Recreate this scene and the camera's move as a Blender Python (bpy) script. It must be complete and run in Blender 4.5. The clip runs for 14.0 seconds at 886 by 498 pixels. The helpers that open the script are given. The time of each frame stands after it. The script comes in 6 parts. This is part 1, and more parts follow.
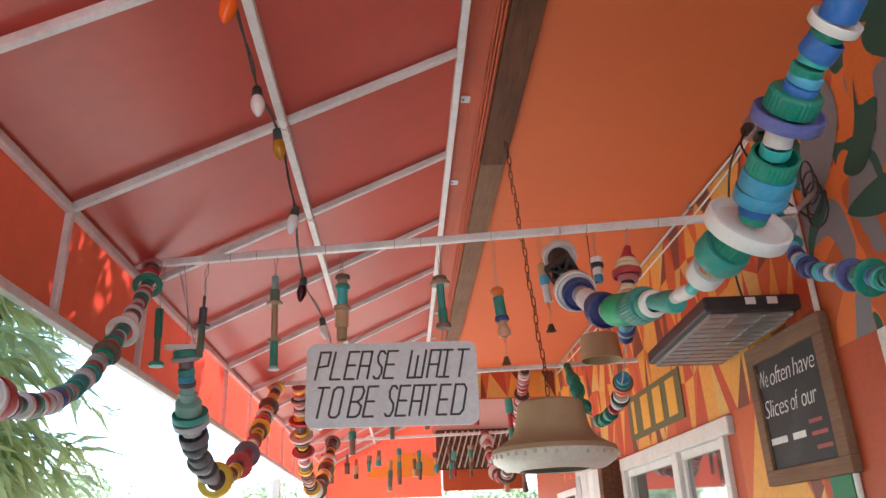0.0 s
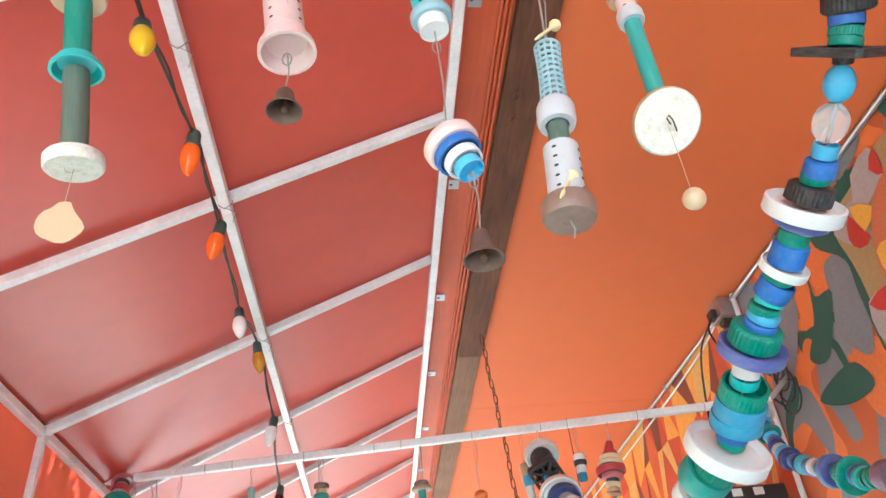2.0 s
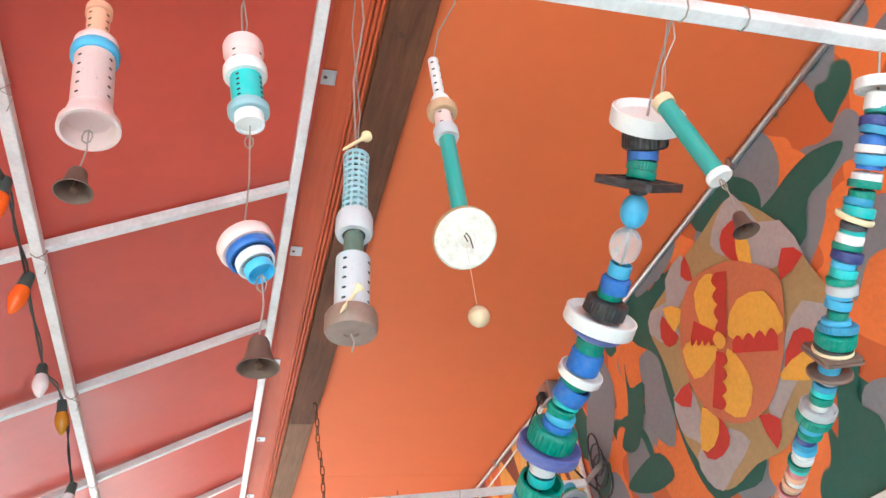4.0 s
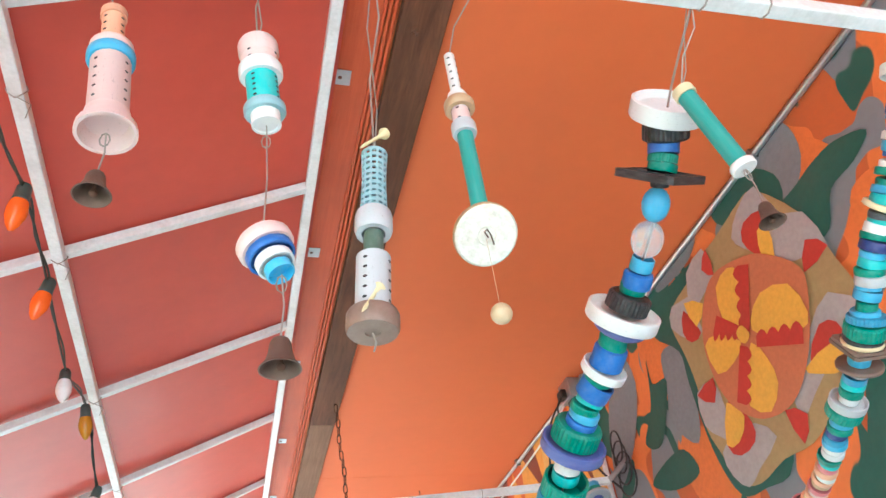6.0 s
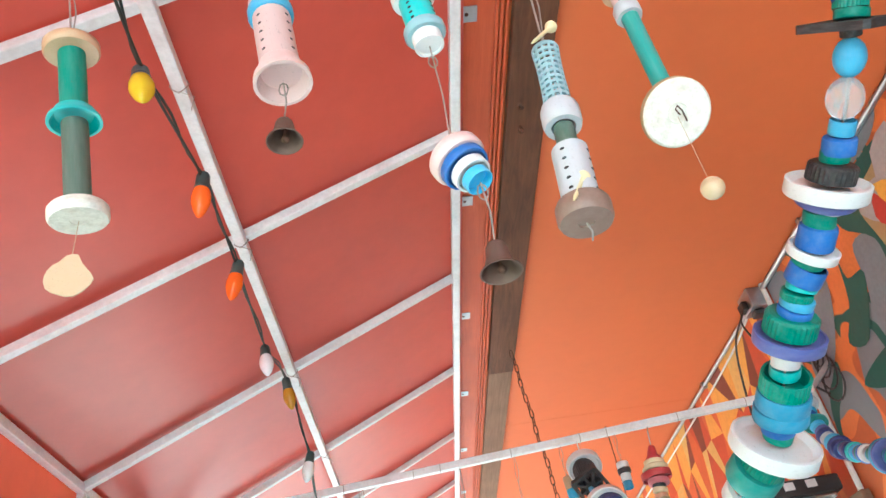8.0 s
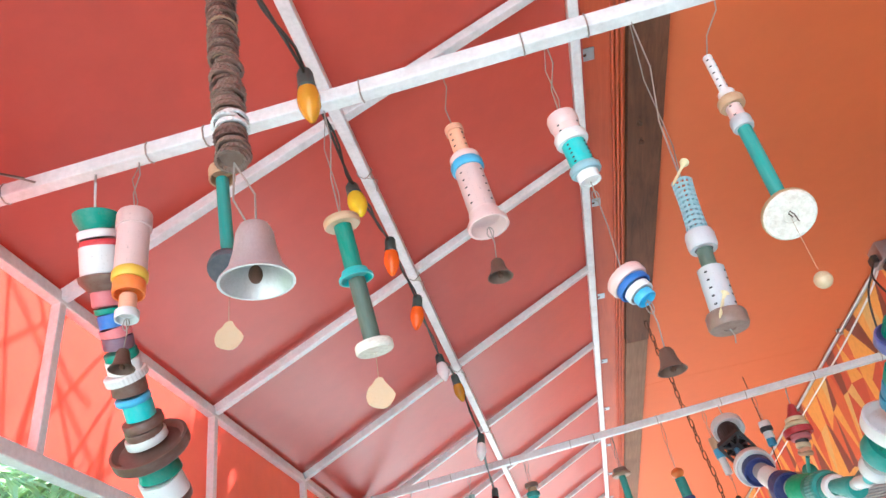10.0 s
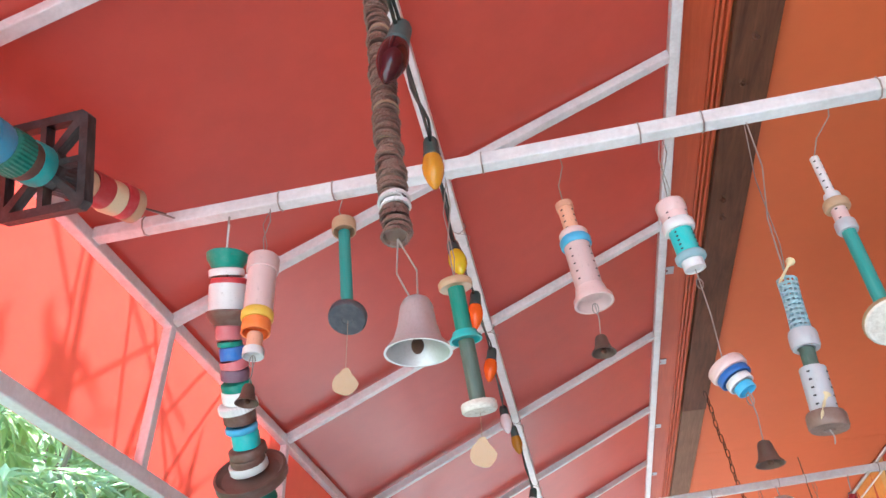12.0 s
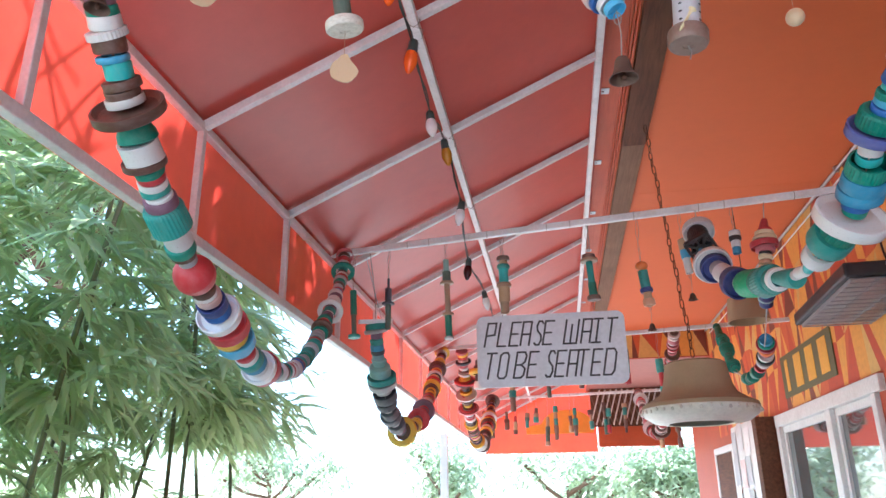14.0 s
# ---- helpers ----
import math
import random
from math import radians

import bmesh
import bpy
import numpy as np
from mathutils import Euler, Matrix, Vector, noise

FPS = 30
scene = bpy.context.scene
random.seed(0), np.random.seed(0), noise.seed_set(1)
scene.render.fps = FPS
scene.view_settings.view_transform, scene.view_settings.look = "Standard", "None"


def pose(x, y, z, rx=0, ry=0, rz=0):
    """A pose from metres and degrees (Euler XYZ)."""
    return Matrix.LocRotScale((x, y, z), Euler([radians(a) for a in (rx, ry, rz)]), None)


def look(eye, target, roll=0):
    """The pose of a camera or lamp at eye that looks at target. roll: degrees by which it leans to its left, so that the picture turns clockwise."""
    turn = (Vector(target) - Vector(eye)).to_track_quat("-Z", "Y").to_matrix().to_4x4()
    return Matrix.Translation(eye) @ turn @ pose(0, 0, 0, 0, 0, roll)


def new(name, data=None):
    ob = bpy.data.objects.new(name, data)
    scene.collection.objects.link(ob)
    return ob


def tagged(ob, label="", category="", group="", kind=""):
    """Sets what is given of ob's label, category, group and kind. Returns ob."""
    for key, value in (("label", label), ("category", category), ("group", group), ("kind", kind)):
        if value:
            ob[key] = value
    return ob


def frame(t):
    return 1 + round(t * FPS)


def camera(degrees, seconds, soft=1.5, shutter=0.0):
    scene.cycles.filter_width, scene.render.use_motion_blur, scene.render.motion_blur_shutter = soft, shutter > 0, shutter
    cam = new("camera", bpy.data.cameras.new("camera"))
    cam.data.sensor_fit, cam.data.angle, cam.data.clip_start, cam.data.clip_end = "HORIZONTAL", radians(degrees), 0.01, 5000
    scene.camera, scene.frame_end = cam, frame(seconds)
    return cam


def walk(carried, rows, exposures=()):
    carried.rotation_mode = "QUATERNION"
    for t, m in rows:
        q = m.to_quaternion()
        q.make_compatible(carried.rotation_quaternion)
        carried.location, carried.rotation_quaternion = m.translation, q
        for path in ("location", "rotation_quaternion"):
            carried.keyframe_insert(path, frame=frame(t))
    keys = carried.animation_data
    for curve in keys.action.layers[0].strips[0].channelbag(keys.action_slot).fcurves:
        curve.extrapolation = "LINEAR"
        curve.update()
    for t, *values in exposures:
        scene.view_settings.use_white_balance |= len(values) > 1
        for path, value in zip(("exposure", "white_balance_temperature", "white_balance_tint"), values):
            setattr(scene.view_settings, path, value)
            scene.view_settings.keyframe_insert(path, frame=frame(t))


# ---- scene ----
cam = camera(62.1, 14.0)
EXPOSURE = 0.9
PATH = [
    (0, (0.096, 0.095, 1.593), (0.211, 1.945, 2.344), -2.2),
    (0.5, (0.076, 0.074, 1.638), (0.112, 1.862, 2.533), -2.0),
    (1, (0.079, 0.062, 1.656), (0.163, 1.805, 2.633), -1.2),
    (1.5, (0.076, 0.027, 1.671), (0.195, 1.728, 2.716), -3.3),
    (2, (0.079, -0.013, 1.7), (0.277, 1.62, 2.836), -5.8),
    (2.5, (0.106, -0.055, 1.711), (0.412, 1.554, 2.858), -6.8),
    (3, (0.157, -0.05, 1.707), (0.775, 1.505, 2.801), -8.7),
    (3.2, (0.149, -0.07, 1.717), (0.74, 1.442, 2.885), -8.9),
    (5.3, (0.166, -0.074, 1.731), (0.712, 1.396, 2.973), -8.7),
    (5.5, (0.165, -0.07, 1.732), (0.718, 1.406, 2.962), -9.1),
    (6, (0.153, -0.061, 1.732), (0.669, 1.43, 2.961), -8.8),
    (6.5, (0.127, -0.04, 1.721), (0.54, 1.498, 2.931), -7.6),
    (7, (0.096, -0.021, 1.721), (0.383, 1.567, 2.902), -9.3),
    (7.5, (0.078, -0.005, 1.722), (0.279, 1.585, 2.919), -9.9),
    (8, (0.087, 0.006, 1.709), (0.233, 1.61, 2.895), -10.4),
    (8.2, (0.103, 0.004, 1.705), (0.193, 1.633, 2.862), -10.1),
    (10.3, (-0.022, -0.471, 1.719), (-0.261, 1.173, 2.833), -8.3),
    (10.5, (-0.046, -0.494, 1.718), (-0.377, 1.107, 2.87), -3.9),
    (11, (-0.097, -0.529, 1.714), (-0.53, 1.018, 2.905), 1.4),
    (11.5, (-0.111, -0.551, 1.718), (-0.532, 0.978, 2.937), 1.1),
    (12, (-0.08, -0.53, 1.724), (-0.356, 1.042, 2.93), -2.6),
    (12.5, (-0.064, -0.525, 1.716), (-0.392, 1.062, 2.888), -2.9),
    (13, (-0.023, -0.47, 1.681), (-0.342, 1.201, 2.732), -2.7),
    (13.5, (0.015, -0.415, 1.608), (-0.32, 1.345, 2.496), -0.7),
    (14, (0.068, -0.358, 1.526), (-0.212, 1.508, 2.187), -0.7),
]
walk(cam, [(t, look(eye, target, roll)) for t, eye, target, roll in PATH], [(t, EXPOSURE + e, k, tint) for t, e, k, tint in ((0, 1.10, 5750, 4), (0.5, 1.55, 5560, 0), (1, 1.94, 5150, -8), (1.5, 2.09, 5160, -8), (3, 2.12, 5180, -6), (5.5, 2.13, 5120, -8), (7, 2.16, 5020, -14), (8.2, 2.17, 5050, -11), (10.3, 1.90, 4990, -4), (11.2, 1.57, 5080, 0), (12, 1.66, 5060, 0), (12.5, 1.76, 5080, 1), (13.5, 1.60, 4960, 2), (14, 1.26, 5150, 6))])

# ---- light ----
world = bpy.data.worlds.new("world")
scene.world = world
world.use_nodes = True
_nt = world.node_tree
_sky = _nt.nodes.new("ShaderNodeTexSky")
_sky.sky_type = 'NISHITA'
_sky.sun_disc = False
SUN_EL, SUN_AZ = 54.0, -68.0          # degrees: height, and bearing from +y (minus: over the garden)
_sky.sun_elevation, _sky.sun_rotation = radians(SUN_EL), radians(SUN_AZ)
_nt.links.new(_sky.outputs[0], _nt.nodes["Background"].inputs[0])
_nt.nodes["Background"].inputs[1].default_value = 0.15
sun = new("sun", bpy.data.lights.new("sun", "SUN"))
sun.data.energy, sun.data.angle, sun.data.color = 4.5, radians(0.6), (1.0, 0.95, 0.86)
_d = Vector((math.sin(radians(SUN_AZ)) * math.cos(radians(SUN_EL)), math.cos(radians(SUN_AZ)) * math.cos(radians(SUN_EL)), math.sin(radians(SUN_EL))))
sun.matrix_world = look(_d * 30, (0, 0, 0))

# ---- materials ----
def base_mat(name):
    m = bpy.data.materials.new(name)
    m.use_nodes = True
    nt = m.node_tree
    return m, nt, nt.nodes["Principled BSDF"]


def node(nt, kind, **inputs):
    n = nt.nodes.new(kind)
    for key, value in inputs.items():
        n.inputs[key.replace("_", " ")].default_value = value
    return n


def mixed(nt, fac, a, b):
    n = nt.nodes.new("ShaderNodeMix")
    n.data_type = 'RGBA'
    for idx, v in ((0, fac), (6, a), (7, b)):
        if isinstance(v, bpy.types.NodeSocket):
            nt.links.new(v, n.inputs[idx])
        elif idx == 0:
            n.inputs[idx].default_value = v
        else:
            n.inputs[idx].default_value = (*v, 1)
    return n.outputs[2]


def ramp(nt, fac, stops, interp='LINEAR'):
    n = nt.nodes.new("ShaderNodeValToRGB")
    n.color_ramp.interpolation = interp
    while len(n.color_ramp.elements) < len(stops):
        n.color_ramp.elements.new(0.5)
    for e, (p, c) in zip(n.color_ramp.elements, stops):
        e.position = p
        e.color = (*c, 1) if not isinstance(c, (int, float)) else (c, c, c, 1)
    nt.links.new(fac, n.inputs[0])
    return n.outputs[0]


def noise_fac(nt, scale, detail=4.0, rough=0.55, coords='Object', stretch=(1, 1, 1), warp=0.0):
    tc = nt.nodes.new("ShaderNodeTexCoord")
    mp = nt.nodes.new("ShaderNodeMapping")
    mp.inputs["Scale"].default_value = stretch
    nt.links.new(tc.outputs[coords], mp.inputs[0])
    n = node(nt, "ShaderNodeTexNoise", Scale=scale, Detail=detail, Roughness=rough, Distortion=warp)
    nt.links.new(mp.outputs[0], n.inputs["Vector"])
    return n.outputs["Fac"]


def bump(nt, bsdf, fac, strength=0.2, dist=0.002):
    b = node(nt, "ShaderNodeBump", Strength=strength, Distance=dist)
    nt.links.new(fac, b.inputs["Height"])
    nt.links.new(b.outputs[0], bsdf.inputs["Normal"])


def shade(c, k):
    return tuple(min(1.0, v * k) for v in c)


def worn(name, color, rough=0.5, metal=0.0, dirt=(0.16, 0.12, 0.08), amount=0.35, fine=60.0, coarse=7.0, relief=0.15, vary=0.12, grain=0.10):
    """A surface with fine grain, coarse stains and a little difference from piece to piece."""
    m, nt, b = base_mat(name)
    coarse_f = ramp(nt, noise_fac(nt, coarse, 5, 0.65), [(0.45, 0.0), (0.78, amount)])
    col = mixed(nt, coarse_f, color, mixed(nt, 0.6, color, dirt))
    fine_f = ramp(nt, noise_fac(nt, fine, 3), [(0.35, 0.0), (0.65, 1.0)])
    col = mixed(nt, fine_f, mixed(nt, grain, col, (0, 0, 0)), col)
    info = nt.nodes.new("ShaderNodeObjectInfo")
    hsv = nt.nodes.new("ShaderNodeHueSaturation")
    mr = node(nt, "ShaderNodeMapRange", To_Min=1 - vary, To_Max=1 + vary)
    nt.links.new(info.outputs["Random"], mr.inputs[0])
    nt.links.new(mr.outputs[0], hsv.inputs["Value"])
    nt.links.new(col, hsv.inputs["Color"])
    nt.links.new(hsv.outputs[0], b.inputs["Base Color"])
    b.inputs["Roughness"].default_value, b.inputs["Metallic"].default_value = rough, metal
    bump(nt, b, fine_f, relief, 0.001)
    return m


def faded(name, color):
    """Old outdoor plastic: sun-bleached patches, brown specks and a little difference from piece to piece."""
    m, nt, b = base_mat(name)
    pale = tuple(0.82 * v + 0.18 * w for v, w in zip(color, (0.60, 0.57, 0.53)))
    bleach = ramp(nt, noise_fac(nt, 2.6, 5, 0.6), [(0.42, 0.0), (0.75, 0.55)])
    col = mixed(nt, bleach, color, pale)
    speck = ramp(nt, noise_fac(nt, 9.0, 4, 0.7), [(0.60, 0.0), (0.76, 0.5)])
    col = mixed(nt, speck, col, (0.15, 0.115, 0.085))
    info = nt.nodes.new("ShaderNodeObjectInfo")
    hsv = nt.nodes.new("ShaderNodeHueSaturation")
    mr = node(nt, "ShaderNodeMapRange", To_Min=0.88, To_Max=1.10)
    nt.links.new(info.outputs["Random"], mr.inputs[0])
    nt.links.new(mr.outputs[0], hsv.inputs["Value"])
    nt.links.new(col, hsv.inputs["Color"])
    nt.links.new(hsv.outputs[0], b.inputs["Base Color"])
    nt.links.new(ramp(nt, noise_fac(nt, 5.0, 3), [(0.3, 0.34), (0.7, 0.62)]), b.inputs["Roughness"])
    bump(nt, b, noise_fac(nt, 14.0, 3), 0.10, 0.001)
    return m


def fabric_mat(name, color, trans, share=0.45, weave=900.0):
    """Awning cloth: a dyed weave that lets part of the light through."""
    m, nt, b = base_mat(name)
    stain = ramp(nt, noise_fac(nt, 1.3, 6, 0.6), [(0.35, 0.86), (0.7, 1.0)])
    spots = ramp(nt, noise_fac(nt, 14, 4, 0.6), [(0.3, 0.92), (0.7, 1.0)])
    c1 = nt.nodes.new("ShaderNodeMix"); c1.data_type = 'RGBA'; c1.blend_type = 'MULTIPLY'
    c1.inputs[0].default_value = 1.0
    nt.links.new(stain, c1.inputs[6]); nt.links.new(spots, c1.inputs[7])
    def tint(c):
        n = nt.nodes.new("ShaderNodeMix"); n.data_type = 'RGBA'; n.blend_type = 'MULTIPLY'
        n.inputs[0].default_value = 1.0
        n.inputs[6].default_value = (*c, 1)
        nt.links.new(c1.outputs[2], n.inputs[7])
        return n.outputs[2]
    nt.links.new(tint(color), b.inputs["Base Color"])
    b.inputs["Roughness"].default_value = 0.33
    b.inputs["Specular IOR Level"].default_value = 0.5
    tr = nt.nodes.new("ShaderNodeBsdfTranslucent")
    nt.links.new(tint(trans), tr.inputs[0])
    bump(nt, b, noise_fac(nt, weave, 1), 0.08, 0.0004)
    mx = nt.nodes.new("ShaderNodeMixShader")
    mx.inputs[0].default_value = share
    nt.links.new(b.outputs[0], mx.inputs[1]); nt.links.new(tr.outputs[0], mx.inputs[2])
    nt.links.new(mx.outputs[0], nt.nodes["Material Output"].inputs[0])
    return m


def wood_mat(name, light, dark, axis=(14, 1.2, 14), rough=0.6, scale=6.0):
    m, nt, b = base_mat(name)
    grain = noise_fac(nt, scale, 8, 0.7, stretch=axis, warp=0.6)
    col = ramp(nt, grain, [(0.3, dark), (0.7, light)])
    stain = ramp(nt, noise_fac(nt, 3, 4), [(0.4, 0.0), (0.75, 0.5)])
    col = mixed(nt, stain, col, shade(dark, 0.7))
    nt.links.new(col, b.inputs["Base Color"])
    b.inputs["Roughness"].default_value = rough
    b.inputs["Specular IOR Level"].default_value = 0.25
    bump(nt, b, grain, 0.4, 0.003)
    return m


def glass_mat(name, color=(1, 1, 1), rough=0.02, clear=1.0):
    m, nt, b = base_mat(name)
    b.inputs["Base Color"].default_value = (*color, 1)
    b.inputs["Transmission Weight"].default_value = clear
    b.inputs["Roughness"].default_value = rough
    return m


def camo_mat(name):
    """Wall paint in hard-edged flowing patches: two oranges, slate grey, deep green."""
    m, nt, b = base_mat(name)
    def patch(scale, off, lo, stretch=(1, 1, 0.62)):
        tc = nt.nodes.new("ShaderNodeTexCoord")
        mp = nt.nodes.new("ShaderNodeMapping")
        mp.inputs["Location"].default_value = off
        mp.inputs["Rotation"].default_value = (radians(-22), 0, 0)
        mp.inputs["Scale"].default_value = stretch
        nt.links.new(tc.outputs["Object"], mp.inputs[0])
        n = node(nt, "ShaderNodeTexNoise", Scale=scale, Detail=0.6, Roughness=0.35, Distortion=0.9)
        nt.links.new(mp.outputs[0], n.inputs["Vector"])
        return ramp(nt, n.outputs["Fac"], [(0.0, 0.0), (lo, 0.0), (lo + 0.006, 1.0)])
    col = mixed(nt, patch(4.4, (3, 1, 2), 0.50), (0.52, 0.115, 0.028), (0.74, 0.19, 0.04))
    col = mixed(nt, patch(4.4, (7, 4, 1), 0.55), col, (0.215, 0.225, 0.245))
    col = mixed(nt, patch(4.6, (1, 9, 5), 0.60), col, (0.022, 0.105, 0.078))
    fine = noise_fac(nt, 45, 5)
    col = mixed(nt, ramp(nt, fine, [(0.4, 0.0), (0.75, 0.10)]), col, (0.1, 0.08, 0.06))
    nt.links.new(col, b.inputs["Base Color"])
    b.inputs["Roughness"].default_value = 0.62
    bump(nt, b, noise_fac(nt, 120, 4), 0.25, 0.0015)
    return m


def shards_mat(name):
    """Paint that takes one of five warm colours per shard."""
    m, nt, b = base_mat(name)
    geo = nt.nodes.new("ShaderNodeNewGeometry")
    col = ramp(nt, geo.outputs["Random Per Island"],
               [(0.0, (0.76, 0.36, 0.06)), (0.36, (0.52, 0.075, 0.025)), (0.58, (0.20, 0.05, 0.028)), (0.72, (0.60, 0.12, 0.03)), (0.88, (0.70, 0.44, 0.13))], 'CONSTANT')
    col = mixed(nt, ramp(nt, noise_fac(nt, 30, 5), [(0.4, 0.0), (0.8, 0.2)]), col, (0.12, 0.07, 0.04))
    nt.links.new(col, b.inputs["Base Color"])
    b.inputs["Roughness"].default_value = 0.6
    return m


def leaf_mat(name, dark, light, trans):
    m, nt, b = base_mat(name)
    geo = nt.nodes.new("ShaderNodeNewGeometry")
    col = ramp(nt, geo.outputs["Random Per Island"], [(0.0, dark), (0.75, light), (1.0, shade(light, 1.3))])
    nt.links.new(col, b.inputs["Base Color"])
    b.inputs["Roughness"].default_value = 0.26
    tr = nt.nodes.new("ShaderNodeBsdfTranslucent")
    tr.inputs[0].default_value = (*trans, 1)
    mx = nt.nodes.new("ShaderNodeMixShader")
    mx.inputs[0].default_value = 0.5
    nt.links.new(b.outputs[0], mx.inputs[1]); nt.links.new(tr.outputs[0], mx.inputs[2])
    nt.links.new(mx.outputs[0], nt.nodes["Material Output"].inputs[0])
    return m


M_TUBE = worn("white_tube_paint", (0.80, 0.80, 0.80), 0.38, 0.0, (0.25, 0.21, 0.18), 0.6, 90, 9, 0.2, 0.05)
M_ROOF = fabric_mat("red_awning_cloth", (0.56, 0.086, 0.056), (0.50, 0.045, 0.03), 0.006)
M_VAL = fabric_mat("orange_valance_cloth", (0.72, 0.19, 0.03), (0.97, 0.088, 0.058), 0.40)
M_SOFFIT = worn("orange_soffit_paint", (0.63, 0.140, 0.034), 0.7, 0, (0.34, 0.09, 0.04), 0.30, 18, 1.1, 0.05, 0.0, 0.02)
M_FASCIA = wood_mat("orange_painted_board", (0.64, 0.125, 0.040), (0.50, 0.085, 0.028), (22, 1.0, 22), 0.45, 5)
M_BEAM = wood_mat("dark_brown_beam", (0.19, 0.080, 0.040), (0.07, 0.030, 0.016), (7, 0.7, 7), 0.7, 5)
M_BEAM2 = wood_mat("faded_brown_beam", (0.27, 0.16, 0.10), (0.16, 0.09, 0.055), (20, 0.8, 20), 0.75, 5)
M_CAMO = camo_mat("camouflage_wall_paint")
M_WALL = worn("orange_wall_paint", (0.47, 0.085, 0.028), 0.6, 0, (0.2, 0.06, 0.03), 0.4, 40, 2, 0.2, 0.0)
M_SHARDS = shards_mat("mosaic_wall_paint")
M_WHITE = worn("white_frame_paint", (0.76, 0.75, 0.72), 0.45, 0, (0.3, 0.25, 0.2), 0.4, 50, 5, 0.1, 0.03)
M_WOOD = wood_mat("brown_wood", (0.30, 0.135, 0.055), (0.14, 0.06, 0.028), (10, 10, 1.5), 0.6, 6)
M_OWOOD = wood_mat("orange_brown_wood", (0.42, 0.16, 0.05), (0.26, 0.085, 0.03), (16, 1.2, 16), 0.5, 6)
M_SLATE = worn("blackboard_slate", (0.022, 0.022, 0.023), 0.65, 0, (0.11, 0.11, 0.11), 0.5, 80, 6, 0.1, 0.0)
M_CHALK = worn("chalk", (0.80, 0.80, 0.78), 0.9, 0, (0.3, 0.3, 0.3), 0.6, 200, 30)
M_PINKCHALK = worn("pink_chalk", (0.42, 0.12, 0.11), 0.9, 0, (0.1, 0.1, 0.1), 0.6, 200, 30)
M_SIGN = worn("grey_sign_paint", (0.75, 0.75, 0.79), 0.5, 0, (0.3, 0.28, 0.25), 0.35, 70, 8, 0.1, 0.0)
M_INK = worn("sign_lettering_black", (0.05, 0.048, 0.05), 0.6)
M_STEEL = worn("galvanised_steel", (0.45, 0.45, 0.46), 0.38, 0.9, (0.15, 0.13, 0.11), 0.5, 80, 10)
M_WIRE = worn("dull_wire", (0.38, 0.33, 0.29), 0.5, 0.5)
M_RUST = worn("rusty_iron", (0.115, 0.055, 0.034), 0.75, 0.3, (0.25, 0.10, 0.04), 0.8, 120, 30, 0.5)
M_BELL = worn("rusted_bell_brown", (0.16, 0.10, 0.075), 0.6, 0.5, (0.08, 0.04, 0.025), 0.7, 90, 25, 0.3)
M_SILVER = worn("dull_silver_bell", (0.56, 0.55, 0.54), 0.38, 0.6, (0.25, 0.22, 0.2), 0.4, 60, 15, 0.2)
M_BLACKP = worn("black_plastic", (0.022, 0.022, 0.024), 0.42)
M_CABLE = worn("dark_green_cable", (0.03, 0.045, 0.038), 0.5)
M_SOCKET = worn("bulb_socket_green", (0.06, 0.10, 0.095), 0.5)
M_SHADE = worn("tan_woven_shade", (0.40, 0.29, 0.17), 0.8, 0, (0.2, 0.13, 0.07), 0.4, 220, 8, 0.5)
M_SHELL = worn("pale_shell_fringe", (0.66, 0.61, 0.52), 0.35, 0, (0.3, 0.25, 0.2), 0.3, 60, 20)
M_GLASS = glass_mat("window_glass")
M_BEAD = glass_mat("clear_bead", (0.94, 0.97, 0.98), 0.16, 0.8)
# near black stands in for the shade inside the room
M_DARK = worn("unlit_room_black", (0.035, 0.03, 0.028), 0.7)
# floor, paving and earth: unseen, tones kept pale to throw light upward
M_FLOOR = worn("bounce_floor_concrete", (0.46, 0.43, 0.39), 0.75, 0, (0.15, 0.13, 0.11), 0.6, 60, 2.5, 0.3, 0)
M_PAVE = worn("pale_bounce_paving", (0.52, 0.49, 0.44), 0.8, 0, (0.25, 0.22, 0.18), 0.5, 30, 1.2, 0.3, 0)
M_EARTH = worn("pale_bounce_ground", (0.42, 0.38, 0.31), 0.9, 0, (0.15, 0.14, 0.07), 0.5, 30, 2, 0.5, 0)
M_LEAF = leaf_mat("bamboo_leaf", (0.032, 0.078, 0.023), (0.24, 0.335, 0.15), (0.77, 0.88, 0.45))
# tree leaves: overexposed glare is put into the pale, greyish colour
M_FARLEAF = leaf_mat("glare_paled_foliage", (0.12, 0.17, 0.09), (0.34, 0.40, 0.26), (0.70, 0.78, 0.52))
M_CULM = worn("bamboo_culm", (0.15, 0.16, 0.055), 0.4, 0, (0.12, 0.14, 0.05), 0.5, 40, 6)
M_MAUVE = worn("faded_mauve_ceiling", (0.40, 0.15, 0.12), 0.6, 0, (0.25, 0.1, 0.08), 0.3, 30, 2)
M_STUCCO = worn("pale_outer_wall", (0.55, 0.52, 0.47), 0.8)

